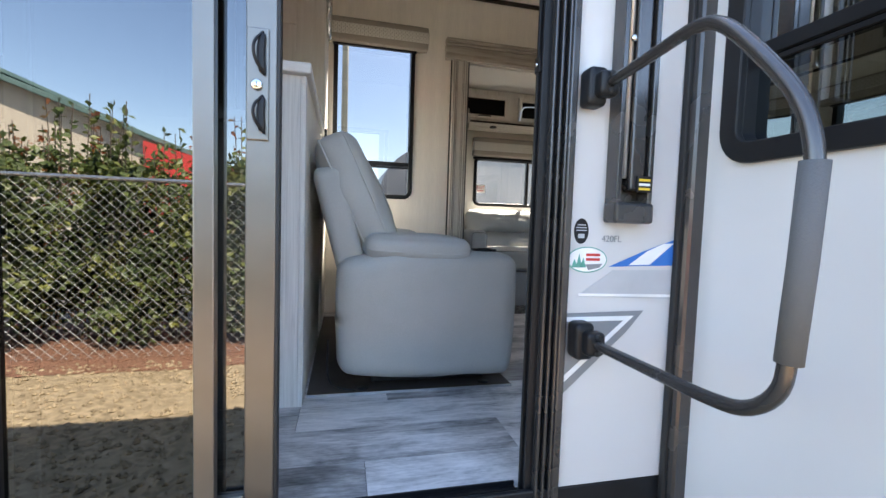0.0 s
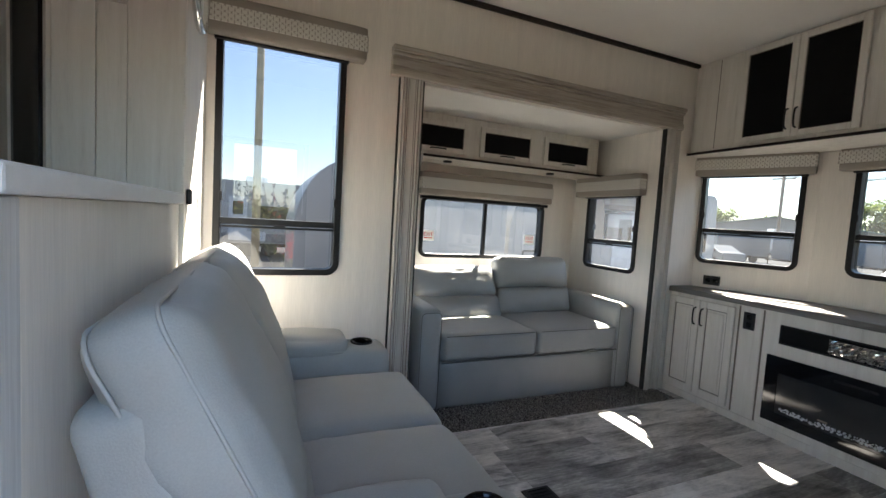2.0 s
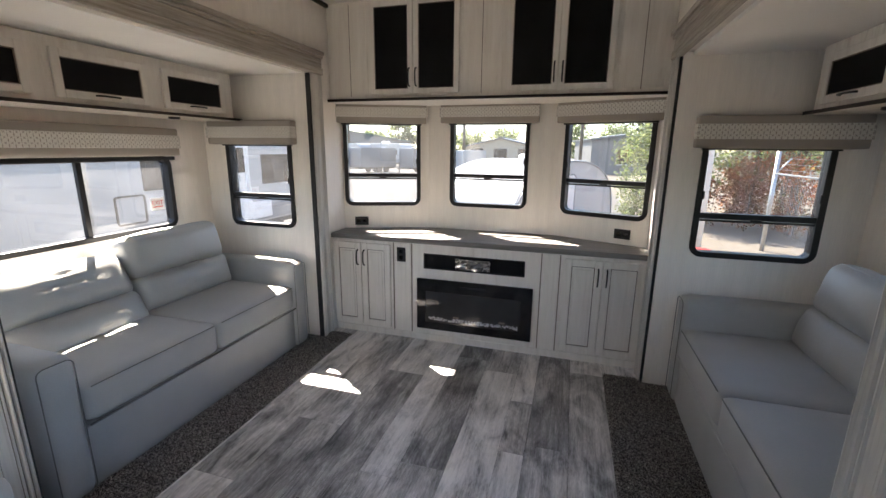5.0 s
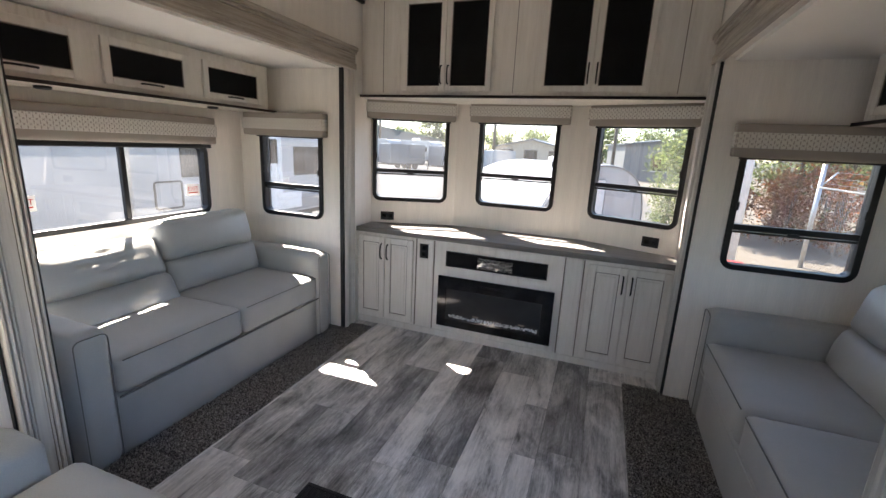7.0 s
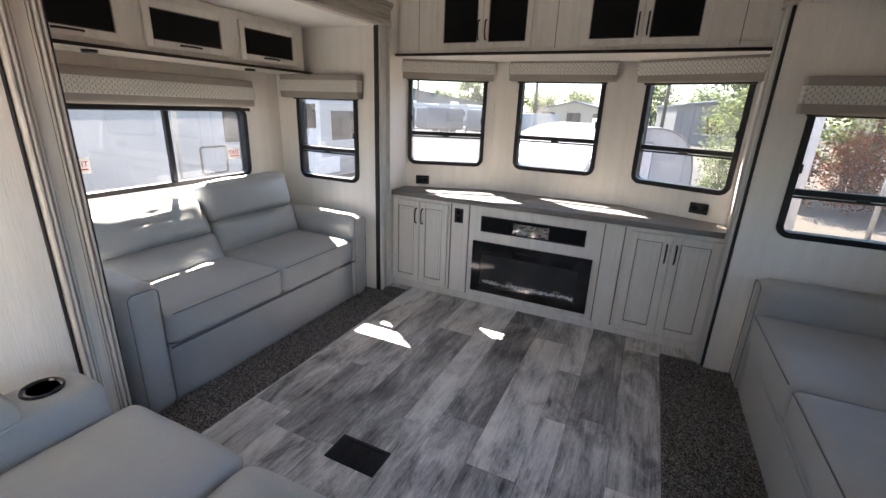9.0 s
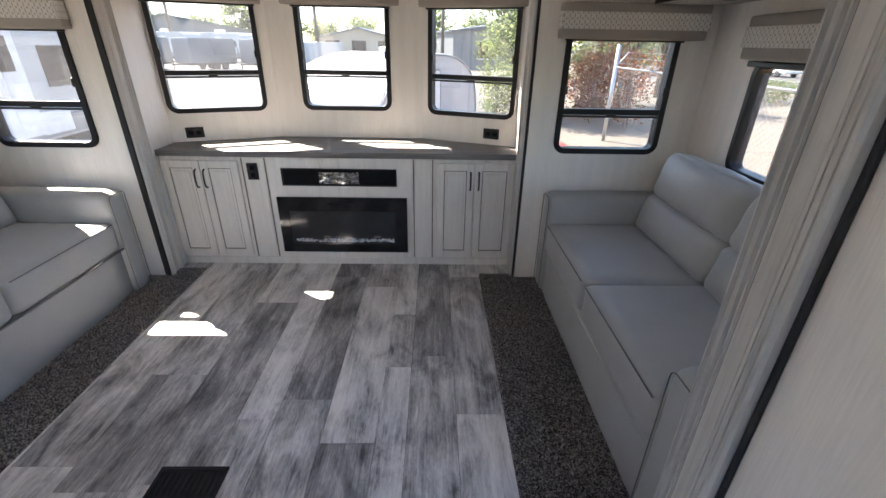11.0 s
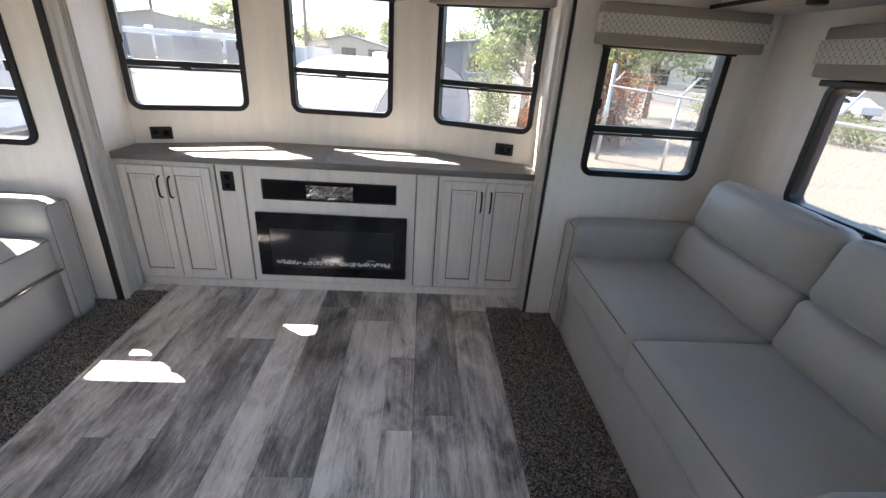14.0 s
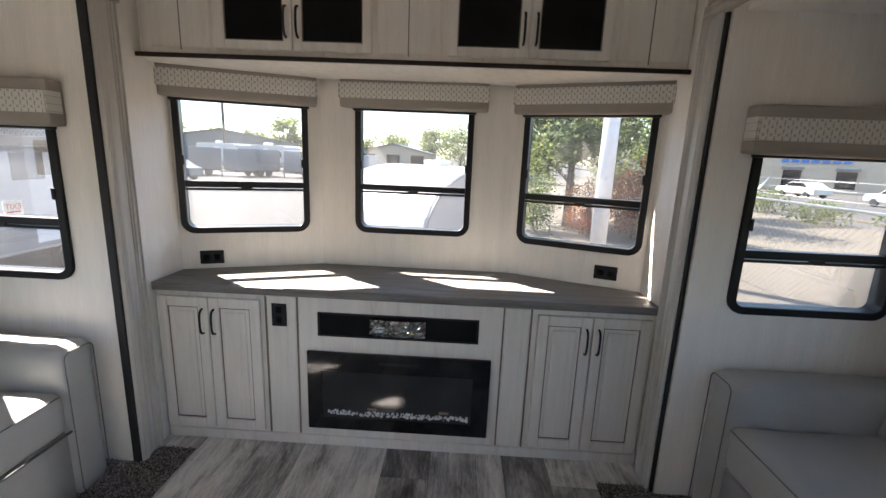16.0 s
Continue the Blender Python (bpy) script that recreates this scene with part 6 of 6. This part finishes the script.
# poles and cables
WOODP = mat("weathered_pole_wood", (0.16, 0.13, 0.10), 0.9, var=0.15)
tops = []
for i, (x, y, h) in enumerate(((52, 30, 9.5), (48, 13.5, 10), (46, 1, 9.5), (44, -12, 10))):
    p = thing("utility_pole", pose(x, y, 0), "weathered wooden utility pole with a cross arm", "pole", "utility poles")
    tube("shaft", [(0, 0, 0), (0, 0, h)], 0.16, WOODP, p)
    block("cross_arm", -0.06, 0.06, -1.2, 1.2, h - 0.9, h - 0.75, WOODP, p, 0.01)
    tops.append(Vector((x, y, h - 0.7)))
for a, b in zip(tops, tops[1:]):
    for o in (-1.0, 0.0, 1.0):
        pts = [a.lerp(b, u) + Vector((0, o, -1.2 * 4 * u * (1 - u))) for u in [j / 12 for j in range(13)]]
        tagged(tube("power_cable", pts, 0.035, SEAL, None, None, 4), "black overhead power cable between the poles", "cable", "power cables")
pole = thing("white_pole", pose(11.0, -1.15, 0), "thick white painted pole by the fence", "pole")
lathe("shaft", [(0.18, 0.0), (0.17, 3.0), (0.15, 8.0)], WHITED, pole)
lp = thing("light_pole", pose(0.0, 12.6, 0), "tall tan light pole among the trailers", "pole")
lathe("shaft", [(0.10, 0.0), (0.09, 4.0), (0.075, 9.5)], mat("tan_pole_paint", (0.55, 0.46, 0.30), 0.5), lp)
redbin = thing("red_bin", pose(8.0, -0.45, 0), "red plastic bin beside the fence", "bin")
soft_box("body", 0.55, 0.5, 0.62, 0.05, REDWALL, redbin, pose(0, 0, 0.31), n=5)
soft_box("lid", 0.6, 0.54, 0.1, 0.04, REDWALL, redbin, pose(0, 0, 0.66), n=5)

# ---------------------------------------------------------------- carpets and planks
def carpet(name, x0, x1, y0, y1, z, label, seed, ymin=None):
    """A carpet strip with a rounded lip, set with tufts."""
    rnd = random.Random(seed)
    block(name, x0, x1, y0, y1, z - 0.004, z + 0.012, CARPET, bevel=0.006, kind="structure", label=label)
    bm = bmesh.new()
    sp = 0.0092
    for i in range(int((x1 - x0) / sp)):
        for j in range(int((y1 - y0) / sp)):
            x, y = x0 + (i + rnd.random()) * sp, y0 + (j + rnd.random()) * sp
            r, h = 0.0052 * rnd.uniform(0.7, 1.2), 0.010 * rnd.uniform(0.6, 1.3)
            a = rnd.random() * 6.28
            top = bm.verts.new((x + rnd.uniform(-0.005, 0.005), y + rnd.uniform(-0.005, 0.005), z + 0.012 + h))
            vs = [bm.verts.new((x + r * math.cos(a + 2.094 * k), y + r * math.sin(a + 2.094 * k), z + 0.010)) for k in range(3)]
            for k in range(3):
                bm.faces.new((vs[k], vs[(k + 1) % 3], top))
    tagged(ob_from("carpet_pile", bm, CARPET), "dark speckled brown carpet tufts", "carpet", kind="stuff")


carpet("carpet_far", 0.97, 3.16, 3.345, 3.80, FL, "dark speckled carpet in front of the far sofa", 1)
carpet("carpet_door", 1.02, 3.10, 0.86, 1.315, FL, "dark speckled carpet in front of the door-side sofa", 2)

def plank_mat(name, dark, low, mid, pale):
    """Weathered oak print: cloudy patches, long grain, whitewash streaks and a few knots, shifted from board to board."""
    m = bpy.data.materials.new(name)
    m.use_nodes = True
    n, l = m.node_tree.nodes, m.node_tree.links
    b = n["Principled BSDF"]
    b.inputs["Specular IOR Level"].default_value = 0.45
    tc, info, cb, add = (n.new("ShaderNode" + k) for k in ("TexCoord", "ObjectInfo", "CombineXYZ", "VectorMath"))
    sc = n.new("ShaderNodeMath")
    sc.operation, sc.inputs[1].default_value = "MULTIPLY", 41.0
    l.new(info.outputs["Random"], sc.inputs[0])
    for k in range(2):
        l.new(sc.outputs[0], cb.inputs[k])
    l.new(tc.outputs["Object"], add.inputs[0]), l.new(cb.outputs[0], add.inputs[1])

    def layer(kind, stretch, scale, detail=6, rough=0.6, distort=0.0):
        mp = n.new("ShaderNodeMapping")
        mp.inputs["Scale"].default_value = stretch
        l.new(add.outputs[0], mp.inputs[0])
        t = n.new(kind)
        t.inputs["Scale"].default_value = scale
        if kind == "ShaderNodeTexNoise":
            t.inputs["Detail"].default_value, t.inputs["Roughness"].default_value, t.inputs["Distortion"].default_value = detail, rough, distort
        l.new(mp.outputs[0], t.inputs["Vector"])
        return t

    def math_(kind, a, c, d=None):
        q = n.new("ShaderNodeMath")
        q.operation = kind
        for k, x in enumerate((a, c, d)):
            if isinstance(x, float):
                q.inputs[k].default_value = x
            elif x is not None:
                l.new(x, q.inputs[k])
        return q.outputs[0]
    cloud = layer("ShaderNodeTexNoise", (2.6, 6.0, 1), 1.0, 7, 0.62, 0.8).outputs["Fac"]
    grain = layer("ShaderNodeTexNoise", (1.6, 60.0, 1), 1.0, 8, 0.7, 0.5).outputs["Fac"]
    wash = layer("ShaderNodeTexNoise", (3.0, 38.0, 1), 1.0, 6, 0.65, 1.2).outputs["Fac"]
    fine = layer("ShaderNodeTexNoise", (30.0, 110.0, 1), 1.0, 4, 0.6).outputs["Fac"]
    f = math_("MULTIPLY_ADD", cloud, 0.78, math_("MULTIPLY_ADD", grain, 0.22, math_("MULTIPLY_ADD", wash, 0.36, math_("MULTIPLY", fine, 0.22))))
    f = math_("SUBTRACT", f, 0.285)
    knot = layer("ShaderNodeTexVoronoi", (2.4, 7.0, 1), 1.0)
    knot.inputs["Randomness"].default_value = 1.0
    ring_ = math_("ADD", knot.outputs["Distance"], math_("MULTIPLY", math_("SUBTRACT", wash, 0.5), 0.25))
    kr = n.new("ShaderNodeMapRange")
    kr.inputs[1].default_value, kr.inputs[2].default_value = 0.02, 0.16
    kr.inputs[3].default_value, kr.inputs[4].default_value = 0.16, 0.0
    l.new(ring_, kr.inputs[0])
    f = math_("SUBTRACT", f, kr.outputs[0])
    rp = n.new("ShaderNodeValToRGB")
    rp.color_ramp.elements.new(0.5), rp.color_ramp.elements.new(0.6)
    for e, p, c in zip(rp.color_ramp.elements, (0.34, 0.44, 0.53, 0.64), (dark, low, mid, pale)):
        e.position, e.color = p, (c * 1.03, c * 0.995, c * 0.965, 1)
    l.new(f, rp.inputs[0]), l.new(rp.outputs[0], b.inputs["Base Color"])
    rr = n.new("ShaderNodeMapRange")
    rr.inputs[1].default_value, rr.inputs[2].default_value = 0.35, 0.65
    rr.inputs[3].default_value, rr.inputs[4].default_value = 0.34, 0.52
    l.new(cloud, rr.inputs[0]), l.new(rr.outputs[0], b.inputs["Roughness"])
    bp = n.new("ShaderNodeBump")
    bp.inputs["Strength"].default_value, bp.inputs["Distance"].default_value = 0.35, 0.001
    l.new(grain, bp.inputs["Height"]), l.new(bp.outputs[0], b.inputs["Normal"])
    return m


PL = plank_mat("plank_light", 0.21, 0.50, 0.70, 0.86)
PM = plank_mat("plank_middle", 0.12, 0.32, 0.51, 0.76)
PD = plank_mat("plank_dark", 0.075, 0.19, 0.31, 0.55)
COLS = [1.062, 1.315, 1.54, 1.765, 1.90, 2.135, 2.37, 2.54, 2.81, 3.09, 3.343, 3.557]
# for each column: the joints from the front to the rear, and a tone for each plank
JOINTS = [([0.98], "LM"), ([3.07, 1.77, 0.6], "LMLM"), ([2.18, 0.95], "DMLM"), ([2.58, 2.09, 1.05, 0.2], "LMLML"), ([2.92, 1.61, 0.75], "MLDLM"),
          ([3.06, 1.86, 0.6], "DDML"), ([1.74, 0.9], "LMD"), ([2.71, 1.42, 0.5], "LDMD"), ([2.03, 1.39, 0.4], "MDLM"), ([2.42, 1.5, 0.3], "LMLM"), ([0.96, 0.1], "MLD")]
tone = {"L": PL, "M": PM, "D": PD}
planks = bpy.data.objects["floor"]
rnd = random.Random(8)
for c, (ends, tones) in enumerate(JOINTS):
    xs = [3.268, *ends]
    if c in (0, len(JOINTS) - 1):
        xs.insert(1, 3.105 if c == 0 else 3.165)
    while xs[-1] > -2.6:
        xs.append(xs[-1] - rnd.choice((0.9, 1.1, 1.22)))
    for i in range(len(xs) - 1):
        if c in (0, len(JOINTS) - 1) and i == 1:
            continue
        tn = tones[i] if i < len(tones) else rnd.choice("LMD")
        p = block("plank", xs[i + 1] + 0.0008, xs[i] - 0.0008, COLS[c] + 0.0008, COLS[c + 1] - 0.0008, FL - 0.005, FL, tone[tn], None, 0.0008)
        p.parent = planks
        p.matrix_parent_inverse = planks.matrix_basis.inverted()
block("trim_transition_far", 0.97, 3.16, 3.336, 3.348, FL - 0.002, FL + 0.006, PL, bevel=0.003, kind="structure", label="pale edge strip between planks and carpet")
